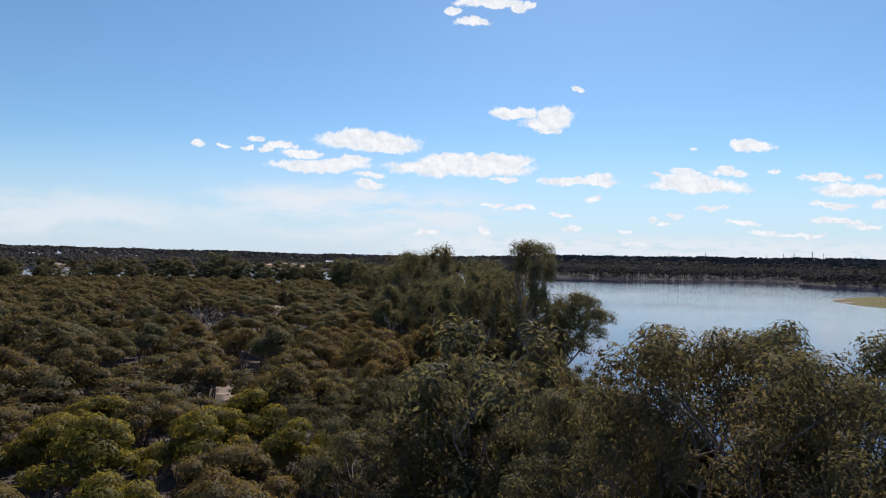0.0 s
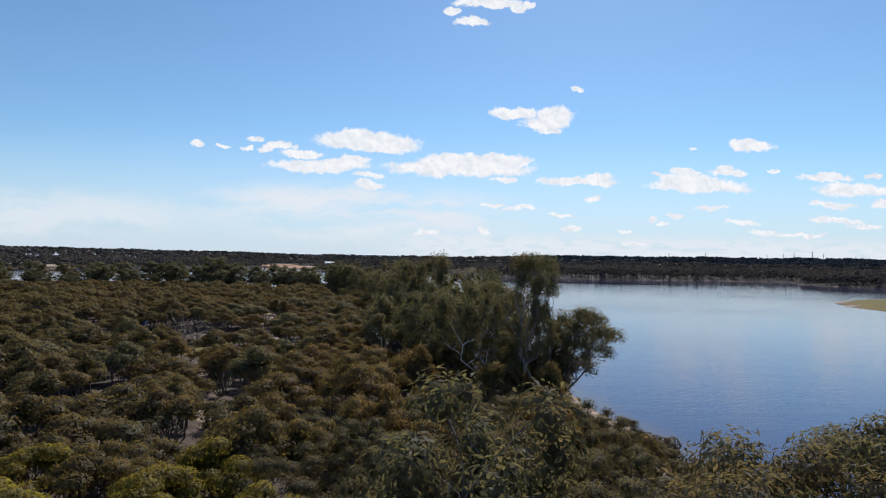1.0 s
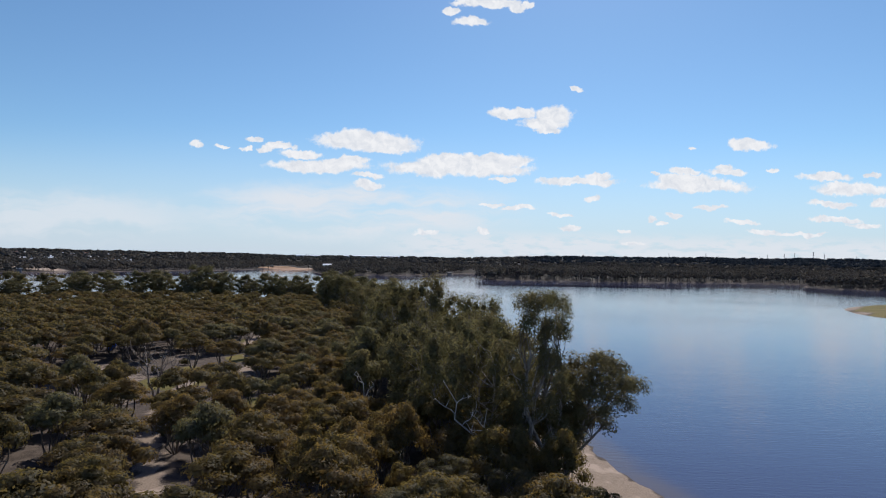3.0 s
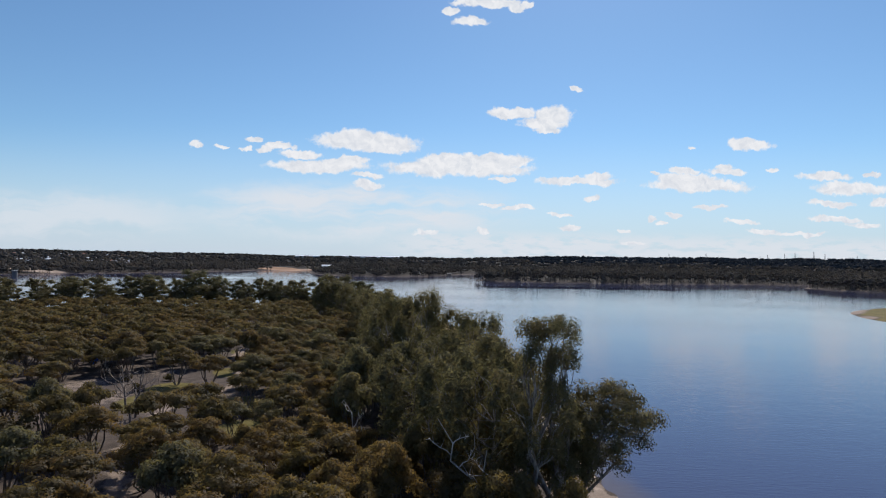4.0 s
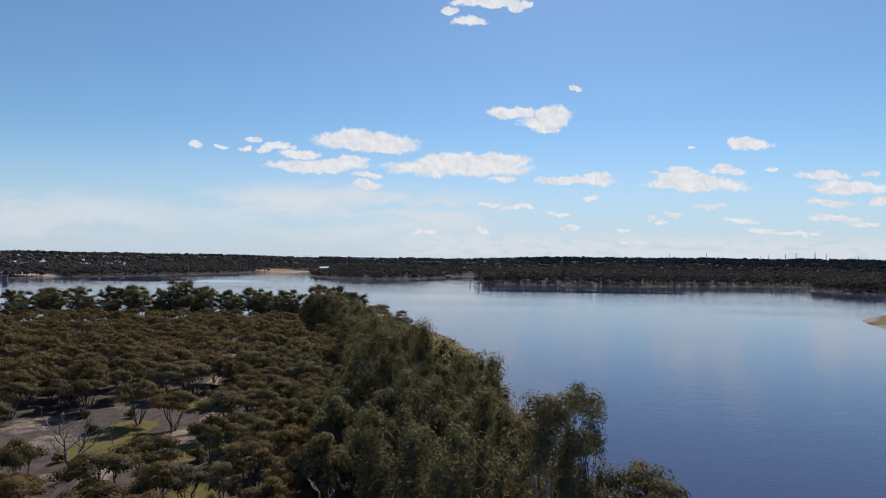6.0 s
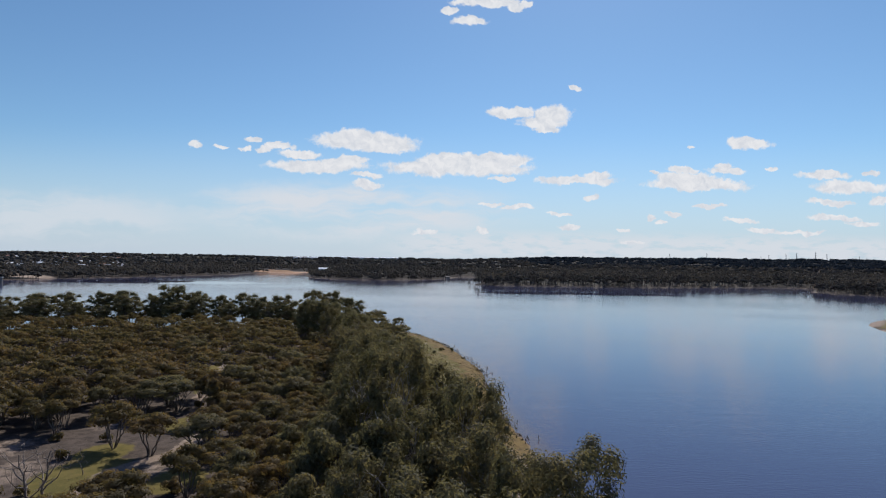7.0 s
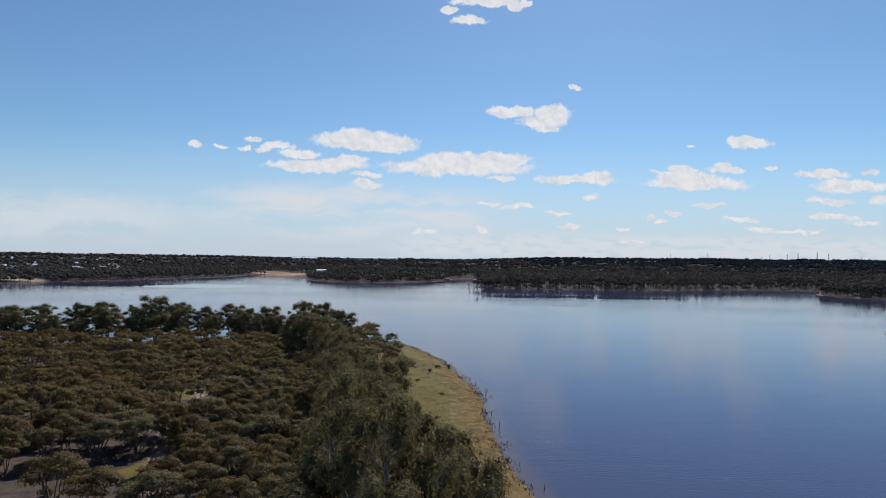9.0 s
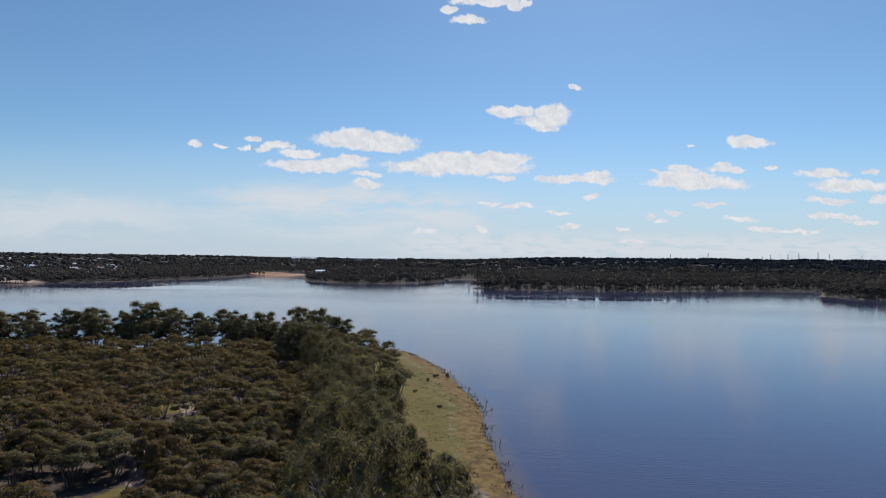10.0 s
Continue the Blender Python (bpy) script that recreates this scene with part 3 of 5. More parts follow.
    tagged(new("ground", me), "sandy bushland floor with leaf litter, worn tracks and dry grass", "ground", kind="structure")


def build_water():
    xs = spaced([(-2600, 0), (-200, 400), (-60, 20), (60, 2.0), (300, 40), (2600, 460)])
    ys = spaced([(-700, 0), (-20, 85), (60, 4), (275, 2.5), (340, 20), (1400, 106)])
    gx, gy = np.meshgrid(xs, ys, indexing="ij")
    d = inside_distance(gx, gy, NEAR_LINE)
    nx, ny = len(xs), len(ys)
    i, j = np.meshgrid(np.arange(nx - 1), np.arange(ny - 1), indexing="ij")
    quads = np.stack([i * ny + j, (i + 1) * ny + j, (i + 1) * ny + j + 1, i * ny + j + 1], -1).reshape(-1, 4)
    me = mesh_of("water", np.stack([gx, gy, np.zeros(gx.shape)], -1).reshape(-1, 3), quads, WATER, True)
    me.attributes.new("shallow", "FLOAT", "POINT").data.foreach_set("value", ease(d, -7, 0).ravel().astype(np.float32))
    tagged(new("water", me), "rippled blue reservoir water reflecting sky and clouds", "lake", kind="structure")


build_ground()
build_water()

# ---- trees ----


def mallee_meshes(seed, leaves, long, wide, leaf, lobes=16, height=6.5, spread=3.3, stems=6, limb_sides=5, bark=BARK_MALLEE, deep=0.12, lobe=(0.24, 0.40), heart=0.45):
    """A multi-stemmed mallee with a domed, cauliflower crown: crown mesh and stem mesh."""
    rng = np.random.default_rng(seed)
    ang = rng.uniform(0, 2 * np.pi, lobes) + np.arange(lobes) * 2.4
    rho = spread * 0.82 * np.sqrt((np.arange(lobes) + 0.4) / lobes) * rng.uniform(0.82, 1.14, lobes)
    size = spread * rng.uniform(*lobe, lobes)
    top = height * (1 - 0.34 * (rho / spread) ** 2) * rng.uniform(1.0 - deep * 1.5, 1.04, lobes)
    centres = np.stack([rho * np.cos(ang), rho * np.sin(ang), top - size * 0.75], -1)
    crown = Soup()
    crown.leaves(rng, centres, size, leaves, long, wide, 0.74, 0.2, shell=(0.5, 1.1))
    crown.hearts(rng, centres, size, heart, 0.6, 1)
    woods = []
    for s in range(stems):
        wood = Soup()
        a = s * 2 * np.pi / stems + rng.uniform(-0.4, 0.4)
        fork = np.array([spread * 0.36 * np.cos(a), spread * 0.36 * np.sin(a), height * rng.uniform(0.42, 0.58)])
        base = np.array([0.16 * np.cos(a), 0.16 * np.sin(a), -0.2])
        root = wood.tube(bent_path(rng, base, fork, 4, 0.05), np.linspace(0.095, 0.055, 4) * height / 6.5, limb_sides)
        near = np.argsort(np.linalg.norm(centres - fork, axis=1))[: max(2, lobes // stems + 1)]
        for n in near:
            limb = wood.tube(bent_path(rng, fork, centres[n] + (0, 0, size[n] * 0.3), 3, 0.08), np.array([0.05, 0.035, 0.014]) * height / 6.5, max(3, limb_sides - 1))
            wood.join(limb, root + 3 * limb_sides)
        woods.append(wood.mesh("stem", bark, True))
    return crown.mesh("crown", leaf), woods


def gum_meshes(seed, height, spread, leaves, long, wide, leaf, lobes=26, start=0.36, lean=(0, 0), stems=2, narrow=0.0, heart=0.72, bark=BARK_GUM, lobe=(0.19, 0.34),
               full=(0.45, 1.0), hang=1.0, squash=0.95, thick=1.0):
    """A tall gum: pale forking trunks, rising limbs, hanging clumps of leaves with gaps between. full: how far out the clumps sit; hang: how far the leaves droop."""
    rng = np.random.default_rng(seed)
    crown, woods, tips = Soup(), [], []
    lean = np.array([*lean, 0.0])
    middle = (1 + start) / 2
    for s in range(stems):
        a = s * 2 * np.pi / stems + rng.uniform(-0.5, 0.5)
        out = np.array([np.cos(a), np.sin(a), 0]) * spread * (0.34 - 0.18 * narrow)
        top = out + lean + (0, 0, height * rng.uniform(0.80, 0.88))
        wood = Soup()
        trunk = bent_path(rng, (0.2 * np.cos(a), 0.2 * np.sin(a), -0.3), top, 8, 0.022)
        root = wood.tube(trunk, np.linspace(0.24, 0.02, 8) * thick * height / 15, 7)
        each = lobes // stems
        for k in range(each):
            t = start + (1 - start) * (k + rng.uniform(0.1, 0.9)) / each
            knot = max(1, min(7, round((t - 0.10) * 7)))
            at = trunk[knot]
            b = a + rng.uniform(-1.9, 1.9) + k * 2.4
            reach = spread * math.sqrt(max(0.08, 1 - ((t - middle) / (1.06 - middle)) ** 2)) * rng.uniform(*full) * (1 - 0.45 * narrow)
            tip = np.array([lean[0] * t + reach * np.cos(b), lean[1] * t + reach * np.sin(b), height * t * rng.uniform(0.97, 1.02)])
            limb = bent_path(rng, at, tip, 4, 0.07)
            wood.join(wood.tube(limb, np.linspace(0.070, 0.016, 4) * thick * (1.25 - 0.6 * t) * height / 15, 5), root + 7 * knot)
            tips.append(tip)
        woods.append(wood.mesh("trunk", bark, True))
    tips = np.array(tips)
    size = spread * rng.uniform(*lobe, len(tips))
    tips[:, 2] -= size * 0.3
    crown.leaves(rng, tips, size, leaves, long, wide, squash, hang, -0.6, (0.35, 1.12))
    if heart:
        crown.hearts(rng, tips, size, heart, squash, 1)
    return crown.mesh("crown", leaf), woods


def tree(name, meshes, label, category, group, wood_name):
    root = tagged(new(name), label, category, group)
    part("crown", meshes[0], root)
    for piece in meshes[1]:
        part(wood_name, piece, root)
    return root


def stand(x, y, z, turn, wide, high):
    return Matrix.Translation((x, y, z)) @ Matrix.Rotation(turn, 4, "Z") @ Matrix.Diagonal((wide, wide, high, 1))


def again(kind, m):
    """A copy of a tree or thing at the pose and size m."""
    made = copy_thing(kind, pose(0, 0, 0))
    made.matrix_basis = m
    return made


def scatter(rng, count, spot, gap):
    """Random places at least gap(x, y) apart."""
    kept, cells = [], {}
    for _ in range(count):
        x, y = spot()
        r = gap(x, y)
        if r <= 0:
            continue
        cx, cy = int(x // 6), int(y // 6)
        if any((x - a) ** 2 + (y - b) ** 2 < r * r for i in (-1, 0, 1) for j in (-1, 0, 1) for a, b in cells.get((cx + i, cy + j), ())):
            continue
        cells.setdefault((cx, cy), []).append((x, y))
        kept.append((x, y))
    return np.array(kept)


# Tall gums: x, y, height, spread.
GUMS_POINT = [
    (7.2, 41.5, 18.6, 3.4), (9.6, 45.0, 18.8, 3.2), (3.6, 46.5, 14.5, 4.2), (-0.5, 51, 13.0, 4.0), (6.5, 53, 14.5, 4.0), (11.5, 49, 12.0, 3.6),
    (-4.5, 60, 12.5, 4.4), (3.5, 61, 14.5, 4.6), (8, 61, 12.5, 3.8), (4.4, 72, 16.0, 4.4), (-1.5, 71, 13.5, 4.5)]
GUMS_EAST = [
    (-3.6, 81, 18.4, 4.8), (-8.5, 86, 16.5, 4.8), (2.0, 86, 15.2, 4.6), (5.0, 81, 13.6, 4.0), (-11.5, 100, 17.0, 5.0), (-4, 98, 15.0, 4.6),
    (-6, 111, 14.8, 4.8), (-13, 116, 15.0, 5.0), (-11, 130, 13.4, 4.8), (-19, 138, 13.6, 5.0), (-16.5, 152, 12.8, 4.6),
    (-21, 166, 13.6, 5.0), (-26, 180, 13.2, 5.0), (-32, 189, 13.4, 4.6), (-28, 200, 12.6, 4.6), (-36, 212, 13.2, 4.8)]
GUMS_BACK = [
    (-37, 199, 14.6, 4.8), (-43, 203, 15.0, 4.6), (-33, 228, 14.0, 5.0), (-41, 236, 15.5, 5.0), (-49, 240, 15.8, 4.8), (-63, 246, 13.5, 4.6), (-70, 243, 13.0, 4.4),
    (-78, 249, 14.2, 4.8), (-86, 246, 13.2, 4.6), (-97, 247, 14.5, 5.0), (-105, 244, 17.0, 5.6), (-113, 245, 13.5, 4.6), (-123, 241, 14.8, 5.4),
    (-131, 239, 14.2, 4.8), (-141, 236, 14.0, 5.0), (-151, 233, 13.6, 5.6), (-161, 229, 13.0, 5.0), (-172, 224, 13.4, 5.0), (-184, 220, 13.0, 5.0)]

# Lower trees stand between them.
GUMS_BACK += [(x + 4.8, y - 6.5, h * (0.66 + 0.12 * (n % 3)), r * 0.9) for n, (x, y, h, r) in enumerate(GUMS_BACK[4:])]


def plant_gums():
    slim = [tree("gum_tree", gum_meshes(30 + k, 19, 3.4, 13000, 0.28, 0.085, LEAF_GUM, 44, 0.26, stems=3, narrow=0.3, heart=0, lobe=(0.17, 0.30), full=(0.2, 1.0), squash=1.35),
                 "tall slender gum with pale trunk and airy grey-green crown", "gum tree", "gums along the shore", "trunk") for k in range(2)]
    broad = [tree("gum_tree", gum_meshes(40 + k, 14, 4.6, 9600, 0.36, 0.125, LEAF_GUM, 46, 0.24, stems=2 + k % 2, heart=0.3, lobe=(0.19, 0.32), full=(0.35, 0.95), squash=1.3),
                  "tall dark grey-green gum tree with clumped crown by the lake", "gum tree", "gums along the shore", "trunk") for k in range(4)]
    round_crowned = [tree("shore_eucalypt", gum_meshes(50 + k, 13.5, 4.6, 7400, 0.32, 0.17, LEAF_GUM, 50 + 5 * k, 0.42, stems=2 + k % 2, heart=0.55, lobe=(0.15, 0.32), full=(0.2, 0.95), hang=0.8, squash=0.88, thick=1.25),
                          "dark round-crowned eucalypt on bare trunks before the water", "tree", "eucalypts on the back shore", "stem") for k in range(5)]
    massed = [tree("gum_tree", gum_meshes(56 + k, 13.5, 4.8, 9000, 0.36, 0.13, LEAF_GUM, 46 + 2 * k, 0.22, stems=3, heart=0.35, lobe=(0.19, 0.33), full=(0.4, 0.95), squash=1.1),
                   "dense dark-green gum with a billowing crown near the shore", "gum tree", "gums along the shore", "stem") for k in range(3)]
    rng = np.random.default_rng(8)
    places = [(g, 0) for g in GUMS_POINT] + [(g, 1) for g in GUMS_EAST] + [(g, 2) for g in GUMS_BACK]
    zs = land([p[0][0] for p in places], [p[0][1] for p in places])[0]
    used = set()
    for n, ((x, y, h, r), row) in enumerate(places):
        thin = row == 0 and h > 18
        kinds, kr, kh = (slim, 3.4, 19) if thin else (round_crowned, 3.6, 13.5) if row == 2 else (massed, 4.6, 13.5) if row == 1 and n % 3 else (broad, 4.6, 14)
        kind = kinds[n % len(kinds)]
        m = stand(x, y, zs[n], rng.uniform(0, 6.28), r / kr, h / kh)
        if kind.name in used:
            again(kind, m)
        else:
            kind.matrix_basis = m
            used.add(kind.name)
    # The gum that leans out over the water at the point.
    leaning = tree("gum_tree", gum_meshes(61, 12.5, 4.4, 19000, 0.28, 0.095, LEAF_GUM, 58, 0.46, lean=(3.5, -2.0), stems=3, heart=0, lobe=(0.17, 0.30), full=(0.1, 0.95), squash=0.85),
                   "gum tree leaning out over the water from the beach", "gum tree", "gums along the shore", "trunk")
    leaning.matrix_basis = stand(11.6, 48.4, float(land(11.6, 48.4)[0]), 0, 1, 1)
    return [p[0] for p in places] + [(11.6, 48.4, 12, 5)]


# Young gums round the start of the path: x, y, height, spread.
NEAR_TREES = [
    (4.6, -11.6, 13.6, 3.8), (8.5, -9.6, 14.3, 4.2), (10.2, -8.0, 12.4, 3.4), (2.6, -9.5, 11.6, 3.0), (12.2, -10.5, 12.4, 3.0), (7.6, -3.4, 8.6, 3.0),
    (-1.4, 1.8, 8.8, 3.2), (2.2, -1.2, 8.2, 3.0), (5.4, 1.6, 8.4, 3.0), (-5.4, -1.8, 8.0, 3.0), (-3.2, 7.5, 8.0, 3.2), (2.6, 8.0, 8.0, 3.0)]
NEAR_TREES += [
    (7.8, 4.2, 7.9, 2.9), (8.0, 9.2, 7.9, 2.9), (8.4, 14.0, 7.9, 2.9), (8.4, 18.6, 7.9, 2.8), (3.6, 13.4, 8.0, 3.0), (4.0, 19.2, 8.0, 3.0), (-0.6, 17.4, 8.2, 3.2),
    (-6.2, 13.5, 7.0, 3.0), (4.4, 25.0, 6.4, 3.0), (-2.2, 25.4, 6.6, 3.2), (-9.8, 9.8, 6.4, 3.0), (-9.0, 18.5, 6.6, 3.0), (-6.5, 21.5, 6.6, 3.0),
    (12.4, 20.4, 4.6, 2.6), (12.8, 26.8, 4.2, 2.6), (14.6, 32.2, 4.0, 2.5), (9.2, 25.4, 5.6, 2.8), (9.2, 31.0, 5.2, 3.0), (4.8, 32.2, 5.6, 3.0), (-0.4, 34.0, 5.8, 3.0)]
NEAR_YELLOW = [(-28.5, 8.0, 6.0, 2.8), (-25.0, 1.5, 6.2, 2.8), (-15.0, -3.0, 6.0, 2.6), (-20.5, -3.5, 6.0, 2.6), (-24.2, 11.5, 6.0, 2.6), (-13.8, 10.6, 6.4, 2.8), (-9.6, -3.5, 6.6, 2.8), (-14.8, 5.8, 6.8, 3.0), (-18.6, 2.4, 6.8, 3.0), (-12.0, 1.0, 6.2, 2.6), (-23.0, 6.0, 6.2, 2.8), (-9.5, 5.5, 6.0, 2.6), (-19.5, 10.0, 6.4, 2.8), (-6.6, -8.6, 6.6, 2.6)]


def plant_near():
    tall = [tree("eucalypt", gum_meshes(70 + k, 13.2, 4.2, 64000, 0.165, 0.052, LEAF_NEAR, 112, 0.30, stems=4, heart=0, bark=BARK_MALLEE, lobe=(0.14, 0.24), full=(0.5, 1.02), hang=0.9, squash=0.85),
                 "open-crowned eucalypt with dark forking limbs at the water's edge", "tree", "eucalypts by the start", "trunk") for k in range(2)]
    young = [tree("young_eucalypt", gum_meshes(80 + k, 8.4, 3.2, 21000, 0.165, 0.056, LEAF_NEAR, 56, 0.24, stems=3, heart=0.4, bark=BARK_MALLEE, lobe=(0.16, 0.27), full=(0.5, 1.0), hang=0.7, squash=0.85),
                  "bushy olive-green young eucalypt with drooping leaves", "tree", "eucalypts by the start", "trunk") for k in range(4)]
    gold = [tree("flowering_wattle", mallee_meshes(90 + k, 11000, 0.22, 0.080, LEAF_RUST if k == 2 else LEAF_YELLOW, 26, 6.4, 2.8, 6, lobe=(0.20, 0.34)),
                 "brownish wattle with a dense domed crown" if k == 2 else "bright yellow-green wattle in full leaf", "tree", "wattles", "stem") for k in range(3)]
    rng = np.random.default_rng(9)
    rows = [(r, tall if r[2] > 10.6 else young, 13.2 if r[2] > 10.6 else 8.4, 4.2 if r[2] > 10.6 else 3.2) for r in NEAR_TREES]
    rows += [(r, gold, 6.4, 2.8) for r in NEAR_YELLOW]
    zs = land([r[0][0] for r in rows], [r[0][1] for r in rows])[0]
    used = set()
    for n, ((x, y, h, s), kinds, kh, ks) in enumerate(rows):
        kind = kinds[n % len(kinds)]
        m = stand(x, y, zs[n], rng.uniform(0, 6.28), s / ks, h / kh)
        if kind.name in used:
            again(kind, m)
        else:
            kind.matrix_basis = m
            used.add(kind.name)
    return [r[0] for r in rows]


# Mallee trees that stand out one by one, round the clearing and along the track: x, y, height, spread.
MALLEE_CLEARING = [
    (-39.9, 95.2, 6.6, 4.0), (-28.5, 80.8, 6.0, 3.2), (-28.4, 97.4, 6.6, 4.2), (-33.2, 99.4, 6.0, 3.2), (-18.2, 86.8, 6.8, 2.3), (-20.6, 72.8, 7.0, 2.5),
    (-11.7, 74.6, 7.4, 2.8), (-58.6, 103.4, 6.4, 3.2), (-46.6, 98.0, 6.8, 3.8), (-22.3, 79.4, 6.0, 3.0), (-21.6, 103.2, 7.0, 3.8), (-38.5, 59.0, 6.0, 3.8),
    (-25.4, 57.7, 6.0, 3.2), (-30.9, 55.6, 5.8, 3.0), (-20.5, 64.2, 5.6, 2.2), (-8.1, 54.6, 6.2, 2.4), (-19.6, 56.4, 6.0, 2.2), (-61.4, 86.4, 6.5, 3.6)]
MALLEE_TRACK = [
    (-17.3, 34.2, 6.6, 4.3), (-25.2, 31.2, 6.5, 3.5), (-28.6, 51.4, 6.0, 3.2), (-24.2, 49.6, 5.8, 3.0), (-12.4, 38.6, 6.0, 2.3), (-12.0, 46.0, 6.2, 2.7),
    (-3.6, 33.4, 6.0, 1.8), (-67.8, 99.4, 6.5, 3.8), (-56.0, 131.0, 6.5, 4.8), (-46.9, 129.4, 6.5, 3.8), (-62.6, 125.0, 6.5, 4.6), (-50.8, 114.8, 6.3, 4.0)]
MALLEE_INNER = [
    (-40.4, 132.0, 6.0, 3.8), (-33.4, 130.0, 6.3, 3.3), (-32.3, 117.6, 6.4, 3.8), (-35.7, 137.4, 6.4, 4.0), (-25.3, 116.2, 7.0, 4.1), (-36.2, 112.6, 6.0, 3.0),
    (-31.9, 106.0, 6.3, 3.5), (-29.6, 140.6, 7.0, 4.6), (-75.0, 168.6, 6.5, 5.0), (-66.4, 172.4, 6.5, 4.2), (-72.0, 152.6, 6.3, 4.6), (-90.5, 159.6, 6.5, 4.6),
    (-45.0, 154.2, 6.3, 3.8), (-66.2, 183.0, 6.3, 3.8)]
# The open ground of the clearing.
CLEARING = [(-58, 78), (-64, 87), (-67, 97), (-64, 104), (-55, 101), (-49, 110), (-41, 105), (-37, 94), (-30, 89), (-23, 73), (-27, 69), (-36, 79), (-38, 70), (-46, 71)]


def plant_mallee(taken):
    rng = np.random.default_rng(11)
    taken = np.array([(t[0], t[1], t[3]) for t in taken])

    def spot():
        y = -24 + 290 * math.sqrt(rng.uniform())
        return rng.uniform(-0.84 * (y + 38) - 6, 24), y

    raw = [spot() for _ in range(26000)]
    x, y = np.array(raw).T
    d = inside_distance(x, y, NEAR_LINE)
    margin = 2.5 + 4.5 * ease(y, 4, 20) + 3.5 * ease(y, 18, 28) * ease(y, 125, 95) + 12.0 * ease(y, 84, 128) * (x > -60) + 4.0 * (x < -60)
    ok = d > margin
    ok &= line_distance(x, y, TRACK_LINE) > 2.5
    for cx, cy, r in GRASS_PATCHES + BARE_PATCHES:
        ok &= np.hypot(x - cx, (y - cy) * 0.85) > r + 0.6
    ok &= line_distance(x, y, np.array([(-24.0, 40.0), (-17.5, 20.0)])) > 1.4
    ok &= line_distance(x, y, np.array([(-41.0, 110.0), (-34.5, 96.0)])) > 3.0
    ok &= ~((y < 13) & (x > -24)) & (y > -12)
    for tx, ty, r in taken:
        ok &= np.hypot(x - tx, y - ty) > r * 0.62 + 1.2
    known = np.array(MALLEE_CLEARING + MALLEE_TRACK + MALLEE_INNER)
    for tx, ty, _, r in known:
        ok &= np.hypot(x - tx, y - ty) > r * 0.72 + 2.2
    ok &= inside_distance(x, y, rounded(CLEARING)) < -1.8
    pool = iter(np.stack([x, y], -1)[ok])
    left = int(ok.sum())

    def size_at(px, py):
        return 3.0 + 0.5 * math.sin(px * 0.35 + 1.3 * math.sin(py * 0.21)) + 0.35 * math.sin(py * 0.27)

    spots = scatter(rng, left, lambda: tuple(next(pool)), lambda a, b: size_at(a, b) * 1.42)
    z_known = land(known[:, 0], known[:, 1])[0]
    z, dn = land(spots[:, 0], spots[:, 1])[:2]
    rank = np.argsort(np.hypot(spots[:, 0], np.maximum(0, np.abs(spots[:, 1] - 35) - 45)))
    kinds = [tree("mallee_tree", mallee_meshes(100 + k, 3400 if k < 3 else 2400, 0.35 if k < 3 else 0.42, 0.145 if k < 3 else 0.18, LEAF_GUM if k % 3 == 2 else LEAF_MALLEE, 19 + 2 * k, 6.3 + 0.25 * (k % 3), 3.2, 5 + k % 3),
                  ("olive-brown mallee tree with a domed crown on many stems", "dark grey-green mallee tree with a flat clumped crown")[k % 3 == 2], "tree", "mallee woodland", "stem") for k in range(6)]
    fine = [tree("mallee_tree", mallee_meshes(120 + k, 7500, 0.25, 0.095, LEAF_RUST, 24 + 2 * k, 6.3 + 0.25 * k, 3.2, 6, lobe=(0.20, 0.36)),
                 "rusty-olive mallee tree with a domed crown on many stems", "tree", "mallee woodland", "stem") for k in range(3)]
    used = set()

    def set_out(kind, m):
        if kind.name in used:
            again(kind, m)
        else:
            kind.matrix_basis = m
            used.add(kind.name)

    for n, (px, py, h, r) in enumerate(known):
        near = py < 62
        set_out(fine[n % 3] if near else kinds[(0, 1, 0, 1, 2)[n % 5]], stand(px, py, z_known[n], rng.uniform(0, 6.28), r / 3.2, h / 6.5))
    for step, n in enumerate(rank[:240]):
        px, py = spots[n]
        s = size_at(px, py) * rng.uniform(0.92, 1.2) / 3.0
        tall = rng.uniform(0.74, 1.14) * (1.0 + 0.22 * float(ease(px, -25, 0)))
        by_shore = px > -13 - 0.11 * max(0, py - 90) and py > 62
        if by_shore:
            tall *= 1.35
        kind = kinds[2 + 3 * (step > 130)] if by_shore else fine[rng.integers(3)] if step < 50 else kinds[rng.choice(3, p=(0.42, 0.42, 0.16)) + (3 if step > 130 else 0)]
        set_out(kind, stand(px, py, z[n], rng.uniform(0, 6.28), s, tall))
    # The rest of the woodland farther off.
    leaf, shore_leaf, wood = Soup(), Soup(), Soup()
    for n in rank[240:]:
        px, py = spots[n]
        s = size_at(px, py) * rng.uniform(0.95, 1.25)
        by_shore = px > -14 - 0.13 * max(0, py - 90) and py > 62
        h = 6.4 * rng.uniform(0.74, 1.18) * (1.35 if by_shore else 1.0)
        k = 12
        ang = rng.uniform(0, 6.28) + np.arange(k) * 2.4
        rho = s * 0.80 * np.sqrt((np.arange(k) + 0.3) / k)
        size = s * rng.uniform(0.25, 0.42, k)
        top = h * (1 - 0.25 * (rho / s) ** 2) * rng.uniform(0.92, 1.04, k)
        base = np.array([px, py, z[n]])
        centres = base + np.stack([rho * np.cos(ang), rho * np.sin(ang), top - size * 0.75], -1)
        (shore_leaf if by_shore else leaf).leaves(rng, centres, size, 430, 0.54, 0.27, 0.74, 0.2, shell=(0.6, 1.1))
